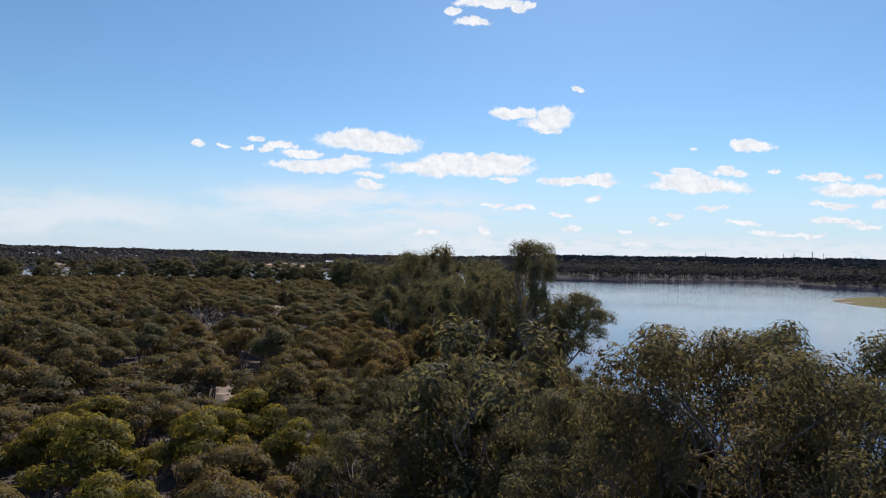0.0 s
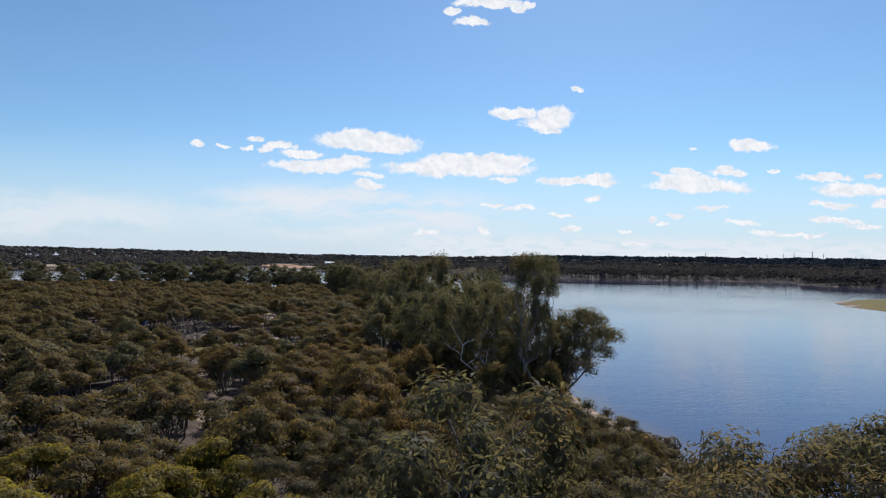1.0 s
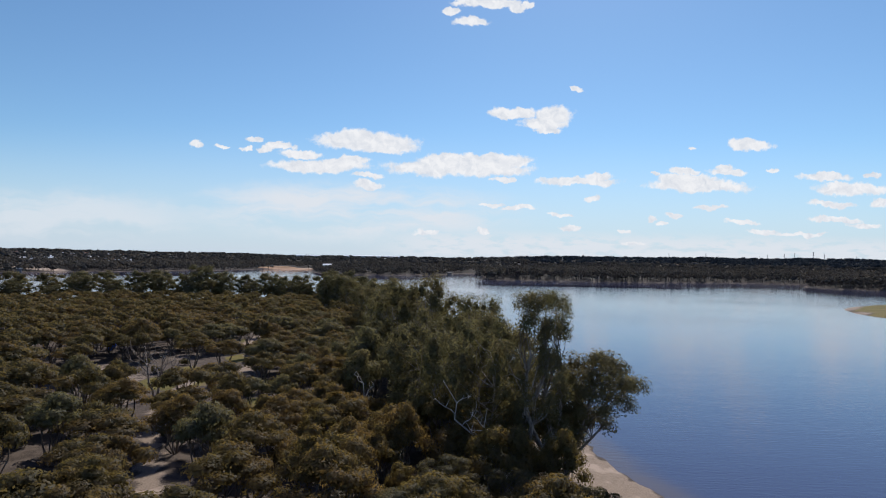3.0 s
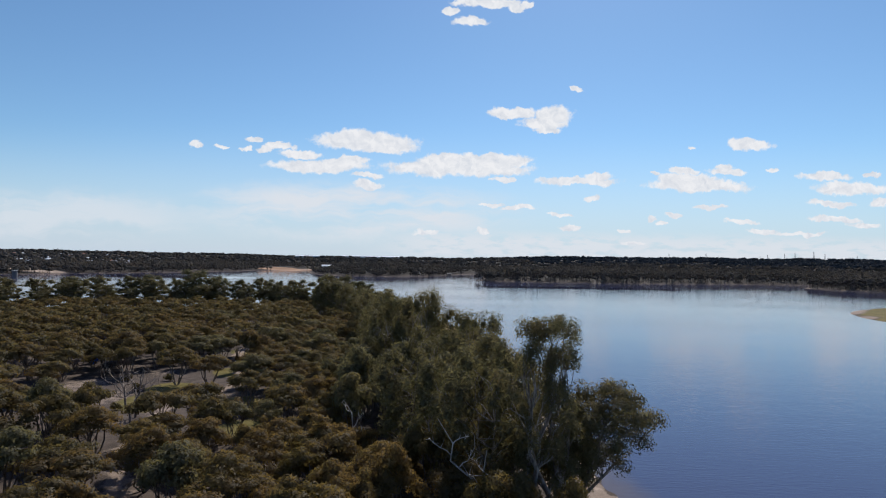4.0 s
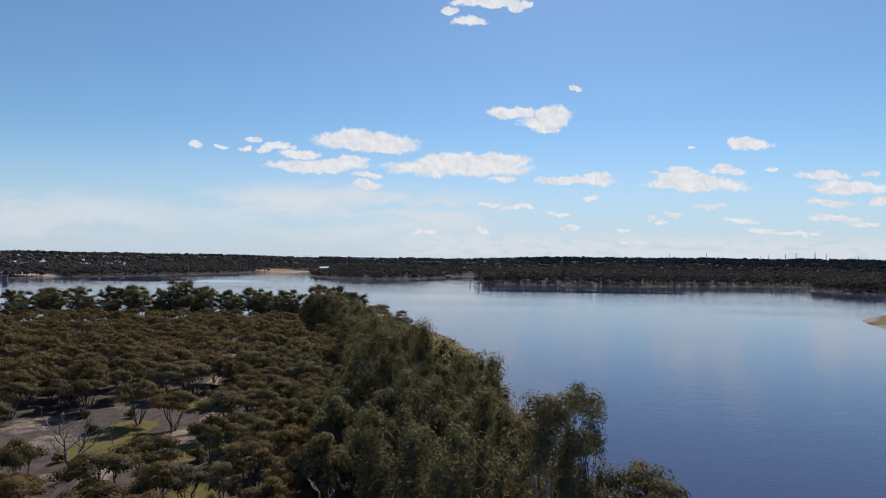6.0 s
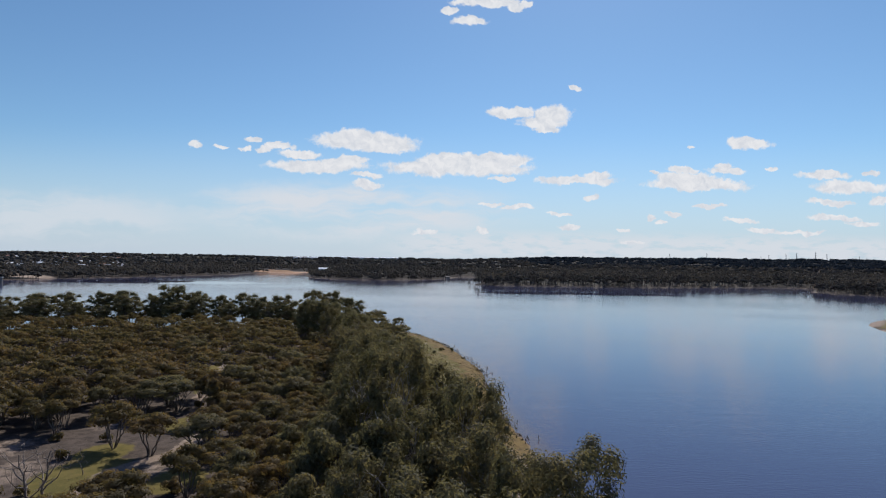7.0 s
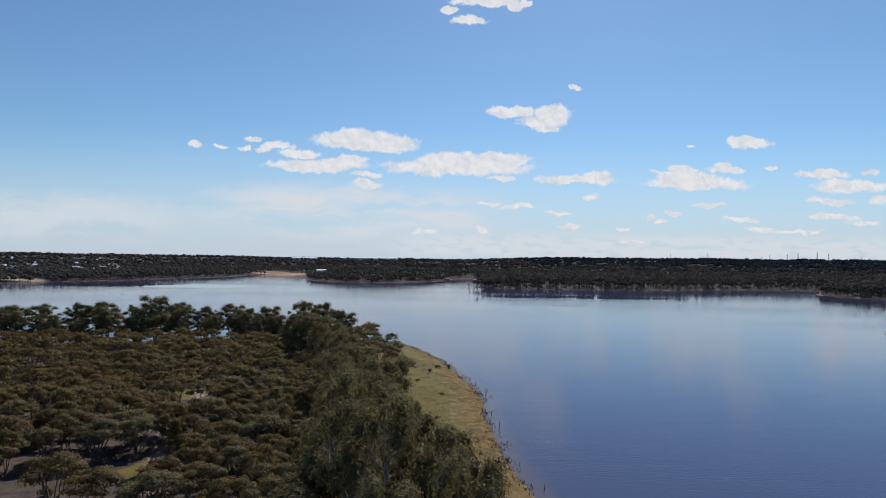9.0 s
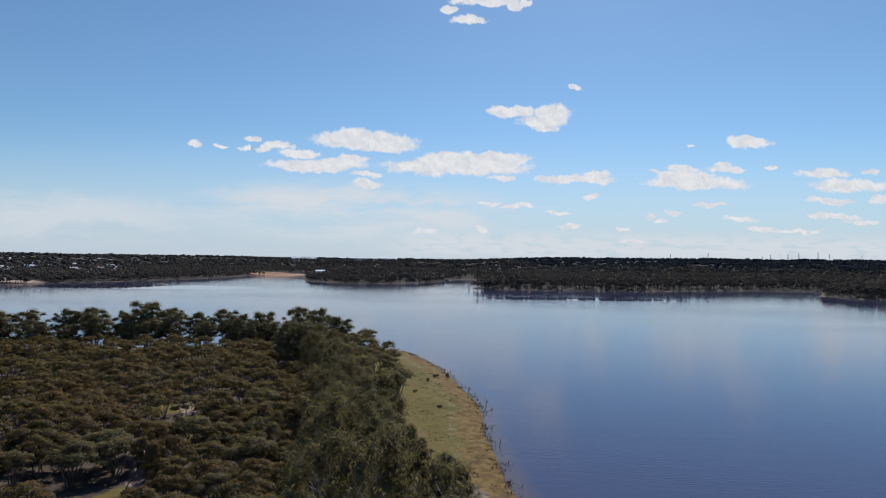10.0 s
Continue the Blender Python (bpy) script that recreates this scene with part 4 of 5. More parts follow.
        (shore_leaf if by_shore else leaf).hearts(rng, centres, size, 0.5, 0.6, 1)
        for c in centres[3:7]:
            wood.tube(bent_path(rng, base - (0, 0, 0.2), c, 3, 0.06), (0.11, 0.08, 0.04), 3)
    tagged(new("mallee_woodland", leaf.mesh("mallee_woodland", LEAF_MALLEE, True)), "olive-brown mallee woodland canopy covering the peninsula", "woodland", kind="stuff")
    tagged(new("shore_thicket", shore_leaf.mesh("shore_thicket", LEAF_GUM, True)), "dark grey-green thicket of gums behind the grassy shore", "woodland", kind="stuff")
    tagged(new("mallee_stems", wood.mesh("mallee_stems", BARK_MALLEE)), "dark slender stems under the mallee canopy", "tree stems", kind="stuff")
    return len(spots)


taken = plant_gums() + plant_near()
plant_mallee(taken)

# ---- far woods ----
def plant_far():
    rng = np.random.default_rng(21)
    leaf, wood, pine = Soup(), Soup(), Soup()
    n = 90000
    y = 480 + 3300 * rng.uniform(size=n) ** 1.7
    x = y * rng.uniform(-0.86, 0.88, n)
    z, dn, ds, df = land(x, y)
    open_ground = np.zeros(n, bool)
    for cx, cy, rx, ry in FAR_OPEN:
        open_ground |= ((x - cx) / rx) ** 2 + ((y - cy) / ry) ** 2 < 1
    ok = (df > 5) & ~open_ground
    town = (x < -0.45 * y) & (df > 170) & (df < 900)
    ok &= ~town | (rng.uniform(size=n) < 0.45)
    idx = np.where(ok)[0]
    front = idx[df[idx] < 330][:13500]
    behind = idx[df[idx] >= 330][:11500]
    for k, i in enumerate(front):
        h, s = rng.uniform(5.0, 9.5) + (rng.uniform(2.5, 5.5) if df[i] < 60 and x[i] > 20 else 0), rng.uniform(2.8, 4.8)
        base = np.array([x[i], y[i], z[i]])
        c = base + np.stack([rng.uniform(-0.5, 0.5, 4) * s, rng.uniform(-0.5, 0.5, 4) * s, h * rng.uniform(0.55, 0.85, 4)], -1)
        leaf.leaves(rng, c, np.full(4, s * 0.52), 14, 1.4, 0.9, 0.8, 0.0, -0.3, (0.9, 1.1))
        leaf.hearts(rng, c[:3], rng.uniform(0.36, 0.62, 3) * s, 1.0, 0.85, 0)
        if df[i] < 70:
            wood.tube([base, base + (rng.uniform(-0.6, 0.6), 0, h * 0.75)], (0.28, 0.14), 3)
    for i in behind:
        h, s = rng.uniform(6, 11), rng.uniform(7.0, 12.0)
        base = np.array([x[i], y[i], z[i]])
        c = base + np.stack([rng.uniform(-0.5, 0.5, 3) * s, rng.uniform(-0.5, 0.5, 3) * s, h * rng.uniform(0.5, 0.8, 3)], -1)
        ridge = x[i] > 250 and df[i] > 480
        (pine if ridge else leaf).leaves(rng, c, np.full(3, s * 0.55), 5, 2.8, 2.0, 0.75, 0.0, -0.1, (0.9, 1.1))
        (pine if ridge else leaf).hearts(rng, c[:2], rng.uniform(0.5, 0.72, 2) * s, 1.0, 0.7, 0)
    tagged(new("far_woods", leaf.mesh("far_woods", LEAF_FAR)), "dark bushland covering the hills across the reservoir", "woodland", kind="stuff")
    tagged(new("far_trunks", wood.mesh("far_trunks", BARK_MALLEE)), "slender grey-brown trunks of trees along the far shore", "tree trunks", kind="stuff")
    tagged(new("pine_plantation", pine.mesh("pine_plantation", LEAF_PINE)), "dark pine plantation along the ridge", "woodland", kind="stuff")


plant_far()

# ---- small things on the peninsula ----


def block(bm, x0, y0, z0, x1, y1, z1, bevel=0.0):
    made = bmesh.ops.create_cube(bm, size=1, matrix=Matrix.Translation(((x0 + x1) / 2, (y0 + y1) / 2, (z0 + z1) / 2)) @ Matrix.Diagonal((x1 - x0, y1 - y0, z1 - z0, 1)))
    if bevel:
        edges = list({e for v in made["verts"] for e in v.link_edges})
        bmesh.ops.bevel(bm, geom=edges, offset=bevel, segments=1, affect="EDGES")


def height_at(x, y):
    return float(land(x, y)[0])


def dead_meshes(seed, height, limbs, reach, mats, thick=0.14, lean=(0.0, 0.0)):
    """A bare tree: a crooked trunk, and each limb with its twigs."""
    rng = np.random.default_rng(seed)
    trunk = Soup()
    path = bent_path(rng, (0, 0, -0.2), (lean[0], lean[1], height), 7, 0.035)
    trunk.tube(path, np.linspace(thick, thick * 0.22, 7), 6)
    out = []
    for k in range(limbs):
        limb = Soup()
        t = 0.28 + 0.66 * k / limbs
        at = np.array([np.interp(t * 6, np.arange(7), path[:, c]) for c in range(3)])
        a = k * 2.4 + rng.uniform(-0.5, 0.5)
        long = reach * (1.1 - 0.6 * t) * rng.uniform(0.7, 1.2)
        tip = at + (long * np.cos(a), long * np.sin(a), long * rng.uniform(0.5, 1.1))
        way = bent_path(rng, at, tip, 5, 0.06)
        limb.tube(way, np.linspace(thick * 0.5 * (1.1 - 0.5 * t), thick * 0.10, 5), 5)
        for j in (2, 3, 3, 4):
            end = way[j] + rng.normal(scale=0.28, size=3) * long + (0, 0, 0.25 * long)
            limb.tube(bent_path(rng, way[j], end, 3, 0.08), (thick * 0.2, thick * 0.13, thick * 0.05), 4)
        out.append(limb.mesh("limb", mats, True))
    return trunk.mesh("trunk", mats, True), out


def dead_tree(x, y, z, meshes, label, turn=0.0):
    root = tagged(new("dead_tree"), label, "dead tree", "dead trees")
    part("trunk", meshes[0], root)
    for piece in meshes[1]:
        part("limb", piece, root)
    root.matrix_basis = stand(x, y, z, turn, 1, 1)
    return root


GREY_SNAG = "bare grey-brown dead tree with forking limbs in the clearing"
for x, y, h, n, reach, seed, lean in [(-42.3, 74.6, 6.6, 9, 3.6, 1, (-1.8, 0.4)), (-42.9, 77.0, 6.4, 8, 2.6, 2, (0.9, 0.0)), (-44.5, 87.2, 3.4, 4, 1.0, 3, (-0.5, 0.2)),
                                      (-40.2, 79.6, 2.8, 4, 0.9, 4, (0.5, 0.0)), (-39.0, 74.0, 2.6, 4, 1.0, 5, (0.2, 0.0))]:
    dead_tree(x, y, height_at(x, y), dead_meshes(seed, h, n, reach, BARK_DEAD, 0.19 if h > 4 else 0.06, lean), GREY_SNAG)
# Bleached limbs that reach out of the gums at the point.
for x, y, h, n, reach, seed, lean in [(5.0, 42.0, 10.6, 6, 2.4, 11, (-5.6, -1.4)), (5.6, 41.4, 8.6, 5, 1.8, 12, (-2.4, -1.8)), (-2.2, 76.0, 12.5, 6, 3.0, 13, (-3.6, -2.6)), (-7.0, 55.0, 8.5, 5, 2.2, 14, (-3.0, -1.5))]:
    dead_tree(x, y, height_at(x, y), dead_meshes(seed, h, n, reach, BARK_BLEACHED, 0.14, lean), "bleached bare limbs of a dying gum among the trees")

# The dark tree that leans over the track.
leaner = tagged(new("leaning_tree"), "dark leaning tree with a small crown beside the track", "tree")
lean_crown, lean_wood = gum_meshes(23, 7.4, 2.6, 2200, 0.34, 0.15, LEAF_MALLEE, 18, 0.66, lean=(3.2, 0.8), stems=1, bark=BARK_MALLEE)
part("crown", lean_crown, leaner)
for piece in lean_wood:
    part("trunk", piece, leaner)
leaner.matrix_basis = stand(-41.9, 111.7, height_at(-41.9, 111.7), 0, 1, 1)


def shrub_mesh(seed, leaf, count=900, size=0.2):
    rng = np.random.default_rng(seed)
    c = np.stack([rng.uniform(-0.55, 0.55, 9), rng.uniform(-0.55, 0.55, 9), rng.uniform(0.35, 0.72, 9)], -1)
    s = Soup()
    s.leaves(rng, c, rng.uniform(0.28, 0.42, 9), count, size, size * 0.45, 0.85, 0.2, -0.8)
    twigs = Soup()
    for p in c:
        twigs.tube(bent_path(rng, (0, 0, -0.05), p, 3, 0.05), (0.03, 0.02, 0.01), 3)
    return s.mesh("foliage", leaf, True), twigs.mesh("twigs", BARK_MALLEE)


def shrub(meshes, label):
    root = tagged(new("shrub"), label, "shrub", "low shrubs")
    part("foliage", meshes[0], root)
    part("branch", meshes[1], root)
    return root


SHRUBS_POINT = [(3.2, 38.4, 2.6, 3.0), (6.4, 37.2, 2.8, 3.2), (9.6, 38.0, 2.6, 2.8), (12.6, 39.4, 2.2, 2.0), (16.4, 37.0, 1.9, 2.0), (18.8, 39.0, 1.6, 1.6), (-1.5, 40.5, 2.6, 3.2),
                (19.8, 35.6, 1.9, 2.0), (19.2, 32.2, 2.1, 2.4), (18.6, 28.4, 2.1, 2.6), (17.6, 24.6, 2.1, 2.8), (16.6, 20.6, 2.1, 3.0), (15.4, 16.2, 2.1, 3.2), (14.4, 12.6, 2.2, 3.4), (13.4, 8.6, 2.2, 3.6)]
SHRUBS_GRASS = [(-11.5, 193, 1.5, 1.5), (-8.6, 191, 1.9, 1.9), (-1.0, 196.5, 0.9, 0.8), (1.2, 203.5, 1.0, 0.9), (4.5, 205, 0.9, 1.2), (2.4, 166, 0.7, 0.6), (-16, 222, 1.2, 1.1), (-4.0, 181, 0.7, 0.6)]
SHRUBS_CLEARING = [(-36.5, 83, 1.6, 1.9), (-34.2, 80.5, 1.4, 1.6), (-47.5, 80.5, 1.0, 1.1), (-51, 93, 1.2, 1.4), (-38, 70.5, 1.6, 1.8), (-30.5, 82, 1.5, 1.7), (-27, 66, 1.5, 1.8), (-20.5, 44.5, 1.3, 1.4), (-57, 101, 1.2, 1.2), (-49.5, 101.5, 1.1, 1.2), (-44, 122, 1.2, 1.3), (-31.5, 56.5, 1.3, 1.5)]
for rows, leaf, label, seed in [(SHRUBS_POINT, LEAF_NEAR, "rounded olive shrub above the beach", 5), (SHRUBS_GRASS, LEAF_GUM, "small dark bush on the grassy shore", 6), (SHRUBS_CLEARING, LEAF_MALLEE, "low brownish shrub at the edge of the clearing", 7)]:
    first = None
    for n, (x, y, r, h) in enumerate(rows):
        m = stand(x, y, height_at(x, y), n * 1.7, r, h)
        if first is None:
            first = shrub(shrub_mesh(seed, leaf, 2600 if seed == 5 else 900, 0.11 if seed == 5 else 0.2), label)
            first.matrix_basis = m
        else:
            again(first, m)


def plant_reeds():
    """Tufts along the waterline and rank grass over the open shore."""
    rng = np.random.default_rng(31)
    tufts = Soup()
    x, y = rng.uniform(-40, 24, 14000), rng.uniform(88, 268, 14000)
    z, d = land(x, y)[:2]
    fringe = (d > -0.9) & (d < 1.3) & (waves(x, y, 9, 2.0) + 0.5 * waves(x, y, 3.1, 1.0) > -0.05)
    sward = (d > 1.3) & (d < 17) & (waves(x, y, 14, 5.0) + 0.7 * waves(x, y, 5, 3.0) > 0.12)
    for keep, tall, many in ((fringe, 0.36, 1500), (sward, 0.13, 2600)):
        for i in np.where(keep)[0][:many]:
            for k in range(5):
                a, h = rng.uniform(0, 6.28), tall * rng.uniform(0.5, 1.4)
                b = np.array([x[i] + rng.normal(scale=0.3), y[i] + rng.normal(scale=0.3), max(z[i], -0.25) - 0.03])
                w, l = np.array([np.cos(a), np.sin(a), 0]) * 0.07, np.array([rng.normal(scale=0.3), rng.normal(scale=0.3), 1.0]) * h
                tufts.add(np.array([b - w, b + w, b + l + w * 0.2, b + l - w * 0.2]), [[0, 1, 2, 3]])
    tagged(new("shore_grass", tufts.mesh("shore_grass", REED)), "rank brown tufts and reeds along the waterline", "reeds", kind="stuff")


plant_reeds()


def snag_mesh(seed, h):
    rng = np.random.default_rng(seed)
    s = Soup()
    path = bent_path(rng, (0, 0, -0.8), (rng.normal(scale=0.2), rng.normal(scale=0.2), h), 5, 0.03)
    s.tube(path, np.linspace(0.10, 0.05, 5), 6)
    for k in range(2):
        s.tube(bent_path(rng, path[2 + k], path[2 + k] + (rng.normal(scale=0.4), rng.normal(scale=0.4), 0.5), 3, 0.05), (0.07, 0.05, 0.03), 4)
    return s.mesh("drowned_stump", TIMBER, True)


SNAG_SPOTS = [(-15.5, 256.5), (-14.2, 255.4), (-18.8, 259.5), (-22.0, 262.5), (5.4, 211), (6.6, 206.5), (9.4, 192.0), (10.4, 190.5), (10.0, 187.0), (11.6, 184.0), (13.8, 178.0), (14.4, 176.0), (13.6, 171.0), (14.8, 168.5), (12.9, 165.0), (13.4, 152.5), (14.0, 141.0), (14.6, 131.5), (15.2, 121.0), (17.8, 110.5)]
for n, (x, y) in enumerate(SNAG_SPOTS):
    snag = tagged(new("drowned_stump", snag_mesh(200 + n, (1.5, 0.9, 0.6, 1.1)[n % 4] * (1.3 if y > 250 else 1.0))), "dark drowned stump standing in the shallows", "stump", "stumps along the shore")
    snag.location = (x, y, min(0.25, height_at(x, y)))


def blue_slide(x, y):
    """A blue playground tower with a tube slide, half hidden by the mallee."""
    z = height_at(x, y)
    root = tagged(new("playground_slide"), "bright blue plastic playground slide half hidden by trees", "slide")
    root.location = (x, y, z)
    for px, py in ((-0.8, -0.8), (0.8, -0.8), (-0.8, 0.8), (0.8, 0.8)):
        bm = bmesh.new()
        block(bm, px - 0.07, py - 0.07, -0.1, px + 0.07, py + 0.07, 3.4, 0.015)
        part_bm("post", bm, TIMBER, root)
    bm = bmesh.new()
    block(bm, -0.9, -0.9, 1.9, 0.9, 0.9, 2.05, 0.02)
    part_bm("platform", bm, TIMBER, root)
    bm = bmesh.new()
    bmesh.ops.create_cone(bm, cap_ends=True, segments=4, radius1=1.6, radius2=0.1, depth=0.9, matrix=Matrix.Translation((0, 0, 3.75)) @ Matrix.Rotation(radians(45), 4, "Z"))
    part_bm("roof", bm, BLUE_PLASTIC, root)
    chute = Soup()
    t = np.linspace(0, 1, 10)
    chute.tube(np.stack([0.9 * np.sin(t * 3.0), -0.9 - 2.6 * t, 2.4 - 2.1 * t], -1), np.full(10, 0.48), 12)
    part("chute", chute.mesh("chute", BLUE_PLASTIC, True), root)
    bm = bmesh.new()
    block(bm, -0.85, -0.93, 2.05, 0.85, -0.86, 2.9, 0.02)
    part_bm("panel", bm, BLUE_PLASTIC, root)


blue_slide(-72.4, 119.0)

# ---- across the water ----


def intake_tower(x, y):
    root = tagged(new("intake_tower"), "dark concrete intake tower standing in the reservoir", "tower")
    root.location = (x, y, -1.5)
    bm = bmesh.new()
    bmesh.ops.create_cone(bm, cap_ends=True, segments=16, radius1=2.5, radius2=2.2, depth=8.0, matrix=Matrix.Translation((0, 0, 4.0)))
    part_bm("shaft", bm, DARK_CONCRETE, root)
    bm = bmesh.new()
    bmesh.ops.create_cone(bm, cap_ends=True, segments=16, radius1=2.8, radius2=2.8, depth=0.5, matrix=Matrix.Translation((0, 0, 8.25)))
    part_bm("deck", bm, CONCRETE, root)
    for k in range(8):
        a = k * math.pi / 4
        bm = bmesh.new()
        block(bm, 2.6 * math.cos(a) - 0.05, 2.6 * math.sin(a) - 0.05, 8.5, 2.6 * math.cos(a) + 0.05, 2.6 * math.sin(a) + 0.05, 9.5)
        part_bm("rail_post", bm, STEEL, root)


intake_tower(-432, 588)


def gable(bm, w, d, base, top, over=0.4):
    """A gabled roof slab over a plan w by d, ridge along x."""
    x, y = w / 2 + over, d / 2 + over
    v = [bm.verts.new(p) for p in ((-x, -y, base), (x, -y, base), (x, 0, top), (-x, 0, top), (-x, y, base), (x, y, base),
                                   (-x, -y, base - 0.25), (x, -y, base - 0.25), (-x, y, base - 0.25), (x, y, base - 0.25))]
    for f in ((0, 1, 2, 3), (3, 2, 5, 4), (0, 3, 4), (1, 5, 2), (6, 7, 1, 0), (4, 5, 9, 8), (6, 8, 9, 7), (0, 4, 8, 6), (1, 7, 9, 5)):
        bm.faces.new([v[i] for i in f])


def house(name, w, d, h, rise, wall, roof, label, windows=3, category="house", group="houses on the hillside"):
    root = tagged(new(name), label, category, group)
    bm = bmesh.new()
    block(bm, -w / 2, -d / 2, -1.5, w / 2, d / 2, h)
    part_bm("wall", bm, wall, root)
    bm = bmesh.new()
    gable(bm, w, d, h + 0.25, h + rise)
    part_bm("roof", bm, roof, root)
    for k in range(windows):
        x = -w / 2 + w * (k + 0.5) / windows
        bm = bmesh.new()
        block(bm, x - 0.7, -d / 2 - 0.05, 0.9, x + 0.7, -d / 2 + 0.05, 2.2)
        part_bm("window", bm, DARK_GLASS, root)
    return root


def build_houses():
    rng = np.random.default_rng(41)
    kinds = [house("house", 15, 9, 3.0, 2.4, WHITE_WALL, PALE_ROOF, "white house with a pale sheet roof on the hillside"),
             house("house", 14, 10, 2.9, 2.8, CREAM_WALL, RED_ROOF, "cream house with a terracotta roof on the hillside"),
             house("house", 18, 9, 3.0, 2.2, CREAM_WALL, GREY_ROOF, "cream house with a grey roof on the hillside")]
    made = 0
    while made < 64:
        y = rng.uniform(930, 1750)
        x = y * rng.uniform(-0.80, -0.50)
        z, _, _, df = land(x, y)
        if df < 150:
            continue
        m = Matrix.Translation((x, y, float(z) + 0.3)) @ Matrix.Rotation(rng.uniform(-0.6, 0.6), 4, "Z")
        if made < 3:
            kinds[made].matrix_basis = m
        else:
            again(kinds[rng.choice(3, p=(0.5, 0.2, 0.3))], m)
        made += 1


build_houses()
hall = house("lakeside_hall", 24, 10, 5.0, 2.4, WHITE_WALL, PALE_ROOF, "long white building with a pale roof above the far trees", 5, "building", "")
hall.matrix_basis = stand(-226, 1150, height_at(-226, 1150) + 2.0, 0.25, 1, 1)
for x, y, w, turn in [(-330, 2380, 150, 0.05), (-215, 2400, 70, 0.0), (-520, 2250, 90, 0.1)]:
    shed = house("greenhouse_row", w, 22, 4.0, 2.5, WHITE_WALL, PALE_ROOF, "long low white greenhouse on the ridge", 0, "greenhouse", "greenhouses on the ridge")
    shed.matrix_basis = stand(x, y, height_at(x, y) + 5.0, turn, 1, 1)
hut = house("boat_shed", 8, 5, 2.6, 1.4, TIMBER, DARK_CONCRETE, "small grey boat shed beside the inlet", 2, "shed", "")
hut.matrix_basis = stand(10, 1012, height_at(10, 1012) + 0.8, 0.4, 1, 1)


def jetty(x, y, turn):
    root = tagged(new("jetty"), "grey timber jetty on piles in the inlet", "jetty")
    root.matrix_basis = stand(x, y, 0, turn, 1, 1)
    for k in range(10):
        bm = bmesh.new()
        block(bm, k * 1.6, -1.1, 0.95, k * 1.6 + 1.5, 1.1, 1.1)
        part_bm("plank", bm, TIMBER, root)
    for k in range(5):
        for side in (-0.9, 0.9):
            bm = bmesh.new()
            bmesh.ops.create_cone(bm, cap_ends=True, segments=8, radius1=0.16, radius2=0.16, depth=3.4, matrix=Matrix.Translation((0.8 + k * 3.4, side, -0.2)))
            part_bm("pile", bm, TIMBER, root)


jetty(12, 1000, 0.5)


def buoy(x, y):
    root = tagged(new("marker_buoy"), "dark marker buoy floating on the open water", "buoy")
    root.location, root.scale = (x, y, 0), (0.75, 0.75, 0.75)
    bm = bmesh.new()
    bmesh.ops.create_cone(bm, cap_ends=True, segments=16, radius1=0.7, radius2=1.0, depth=0.9, matrix=Matrix.Translation((0, 0, 0.1)))
    part_bm("float", bm, HULL, root)
    bm = bmesh.new()
    bmesh.ops.create_cone(bm, cap_ends=True, segments=8, radius1=0.5, radius2=0.14, depth=2.2, matrix=Matrix.Translation((0, 0, 1.65)))
    part_bm("mast", bm, HULL, root)
    bm = bmesh.new()
    bmesh.ops.create_icosphere(bm, subdivisions=2, radius=0.42, matrix=Matrix.Translation((0, 0, 2.95)))
    part_bm("topmark", bm, HULL, root)


buoy(33.4, 542)


def pylon_meshes():
    """A lattice transmission tower, 44 m high: legs, braces, arms."""
    legs, arms, braces = [], [], Soup()

    def corner(k, z):
        w = 3.6 - 2.9 * min(z, 30) / 30
        return np.array([w * (1, 1, -1, -1)[k % 4], w * (1, -1, -1, 1)[k % 4], z])
    for k in range(4):
        s = Soup()
        s.tube([corner(k, 0), corner(k, 30), corner(k, 44)], (0.24, 0.2, 0.16), 4)
        legs.append(s.mesh("leg", STEEL))
    for z in range(0, 42, 6):
        for k in range(4):
            braces.tube([corner(k, z), corner(k + 1, z + 6)], (0.16, 0.16), 3)
            braces.tube([corner(k + 1, z), corner(k, z + 6)], (0.16, 0.16), 3)
    for z, reach in ((30, 7.5), (36, 6.5), (42, 5.0)):
        s = Soup()
        s.tube([(-reach, 0, z + 0.6), (0, 0, z), (reach, 0, z + 0.6)], (0.18, 0.4, 0.18), 4)
        arms.append(s.mesh("arm", STEEL))
    return legs, arms, braces.mesh("brace", STEEL)


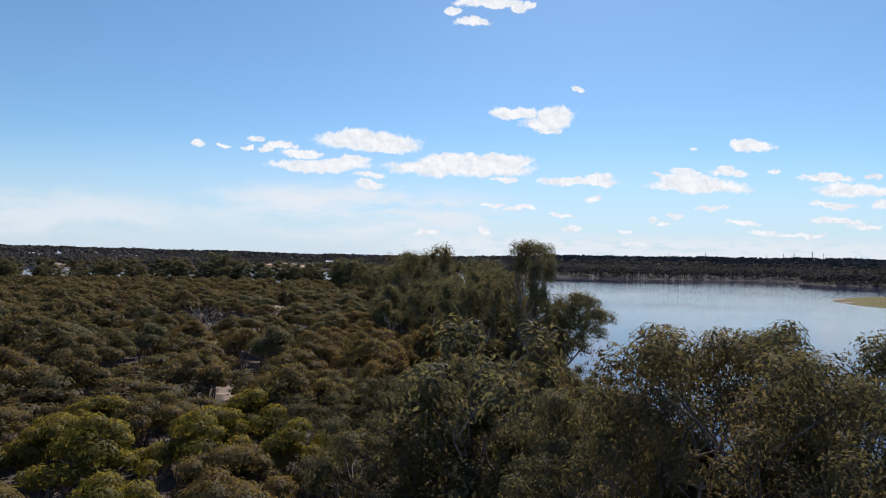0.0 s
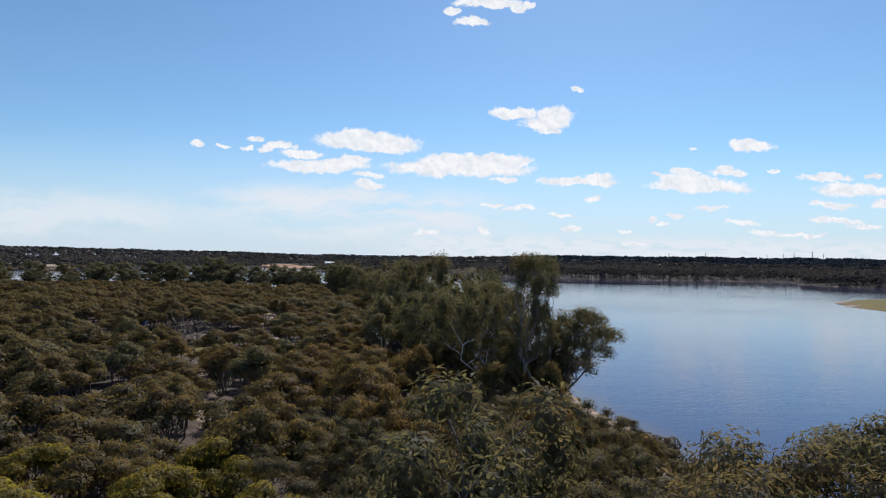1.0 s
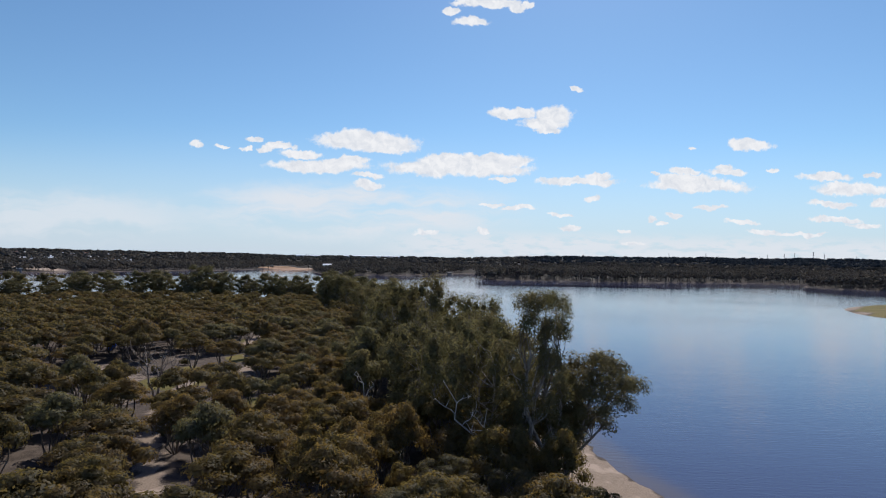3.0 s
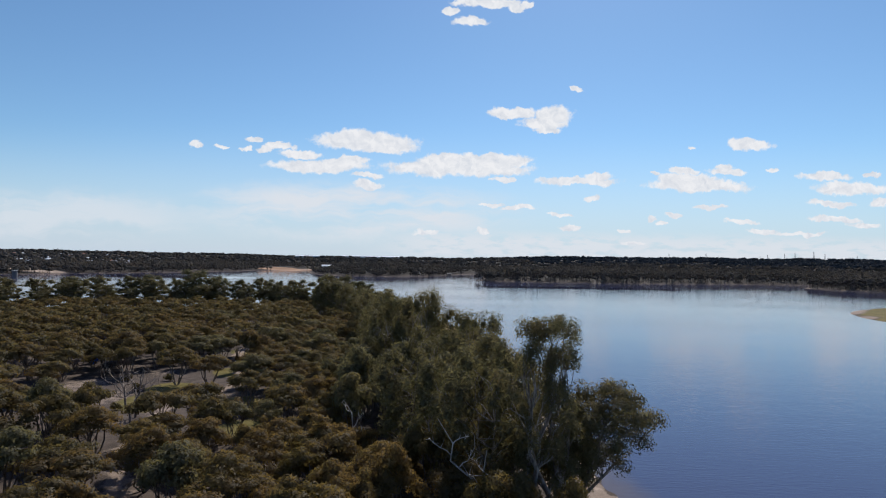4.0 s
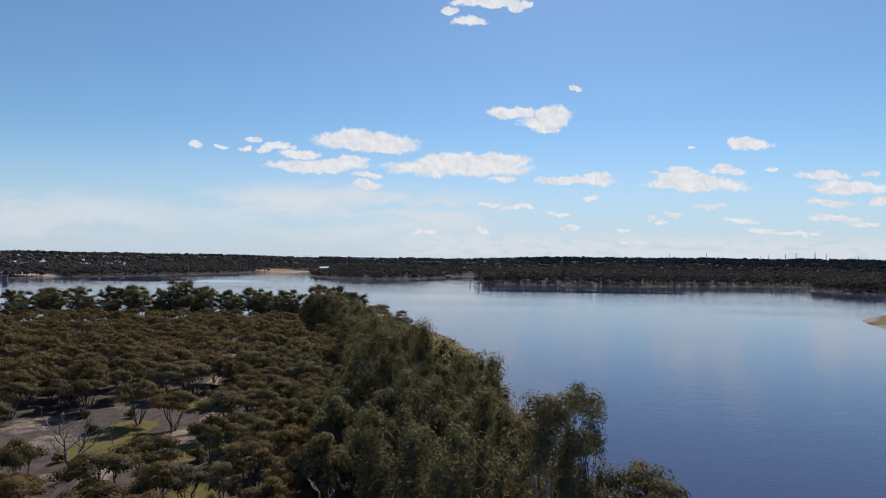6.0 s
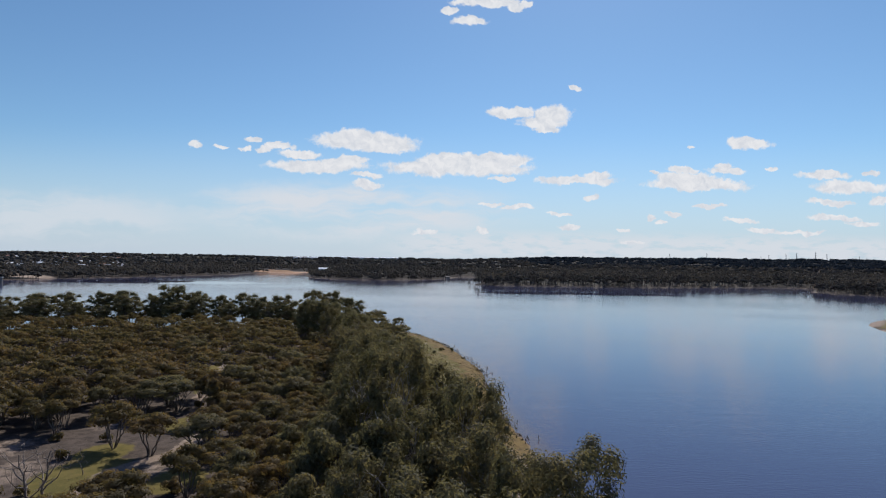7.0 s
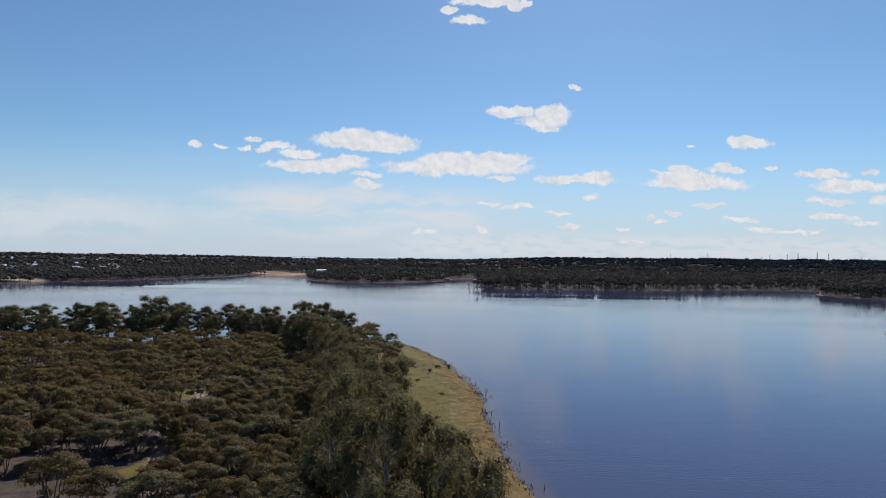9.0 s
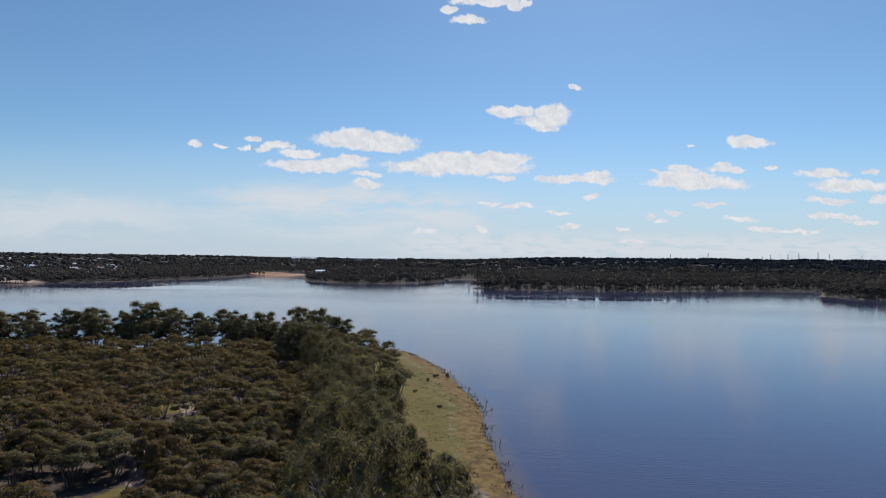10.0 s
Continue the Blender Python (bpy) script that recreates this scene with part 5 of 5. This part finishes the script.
def build_pylons():
    legs, arms, braces = pylon_meshes()
    root = tagged(new("power_pylon"), "grey steel lattice power pylon on the ridge", "pylon", "pylons on the ridge")
    for piece in legs:
        part("leg", piece, root)
    for piece in arms:
        part("arm", piece, root)
    part("brace", braces, root)
    first = True
    for side, y, size in [(0.582, 2350, 0.82), (0.553, 2500, 0.74), (0.6, 2250, 0.85), (0.632, 2150, 0.95), (0.651, 2100, 0.75), (0.54, 2650, 0.72), (0.385, 2600, 0.75), (0.448, 2500, 0.85), (0.706, 2200, 0.7)]:
        m = stand(side * y, y, height_at(side * y, y), 0.5, size, size)
        if first:
            root.matrix_basis = m
            first = False
        else:
            again(root, m)


build_pylons()

# Drowned bare trees at the tip of the far point.
far_snag = dead_meshes(51, 9.0, 6, 3.2, BARK_GUM, 0.26)
for n, (x, y) in enumerate([(42, 768), (37, 764), (47, 762), (52, 772), (36, 771), (58, 764)]):
    root = dead_tree(x, y, max(height_at(x, y), -0.4), far_snag, "pale drowned tree at the tip of the far point", n * 1.3)
    root.scale = (1 + 0.2 * (n % 3), 1 + 0.2 * (n % 3), 0.7 + 0.15 * (n % 3))


def sand_bank():
    """The quarried orange bank at the head of the bay."""
    n, m = 40, 14
    u, v = np.meshgrid(np.linspace(-1, 1, n), np.linspace(0, 1, m), indexing="ij")
    x, y = -328 + 58 * u, 1219 + 26 * v - 8 * u * u
    z = land(x, y)[0] + 0.35 + 4.0 * ease(v, 0.45, 0.95) * ease(u, 0.55, 0.0) * ease(u, -1.0, -0.5) + 0.35 * waves(x, y, 9)
    z = z - 3 * (v > 0.97)
    i, j = np.meshgrid(np.arange(n - 1), np.arange(m - 1), indexing="ij")
    quads = np.stack([i * m + j, (i + 1) * m + j, (i + 1) * m + j + 1, i * m + j + 1], -1).reshape(-1, 4)
    me = mesh_of("sand_bank", np.stack([x, y, z], -1).reshape(-1, 3), quads, ORANGE_SAND, True)
    tagged(new("sand_bank", me), "orange quarried sand bank at the head of the bay", "sand bank", kind="structure")


sand_bank()
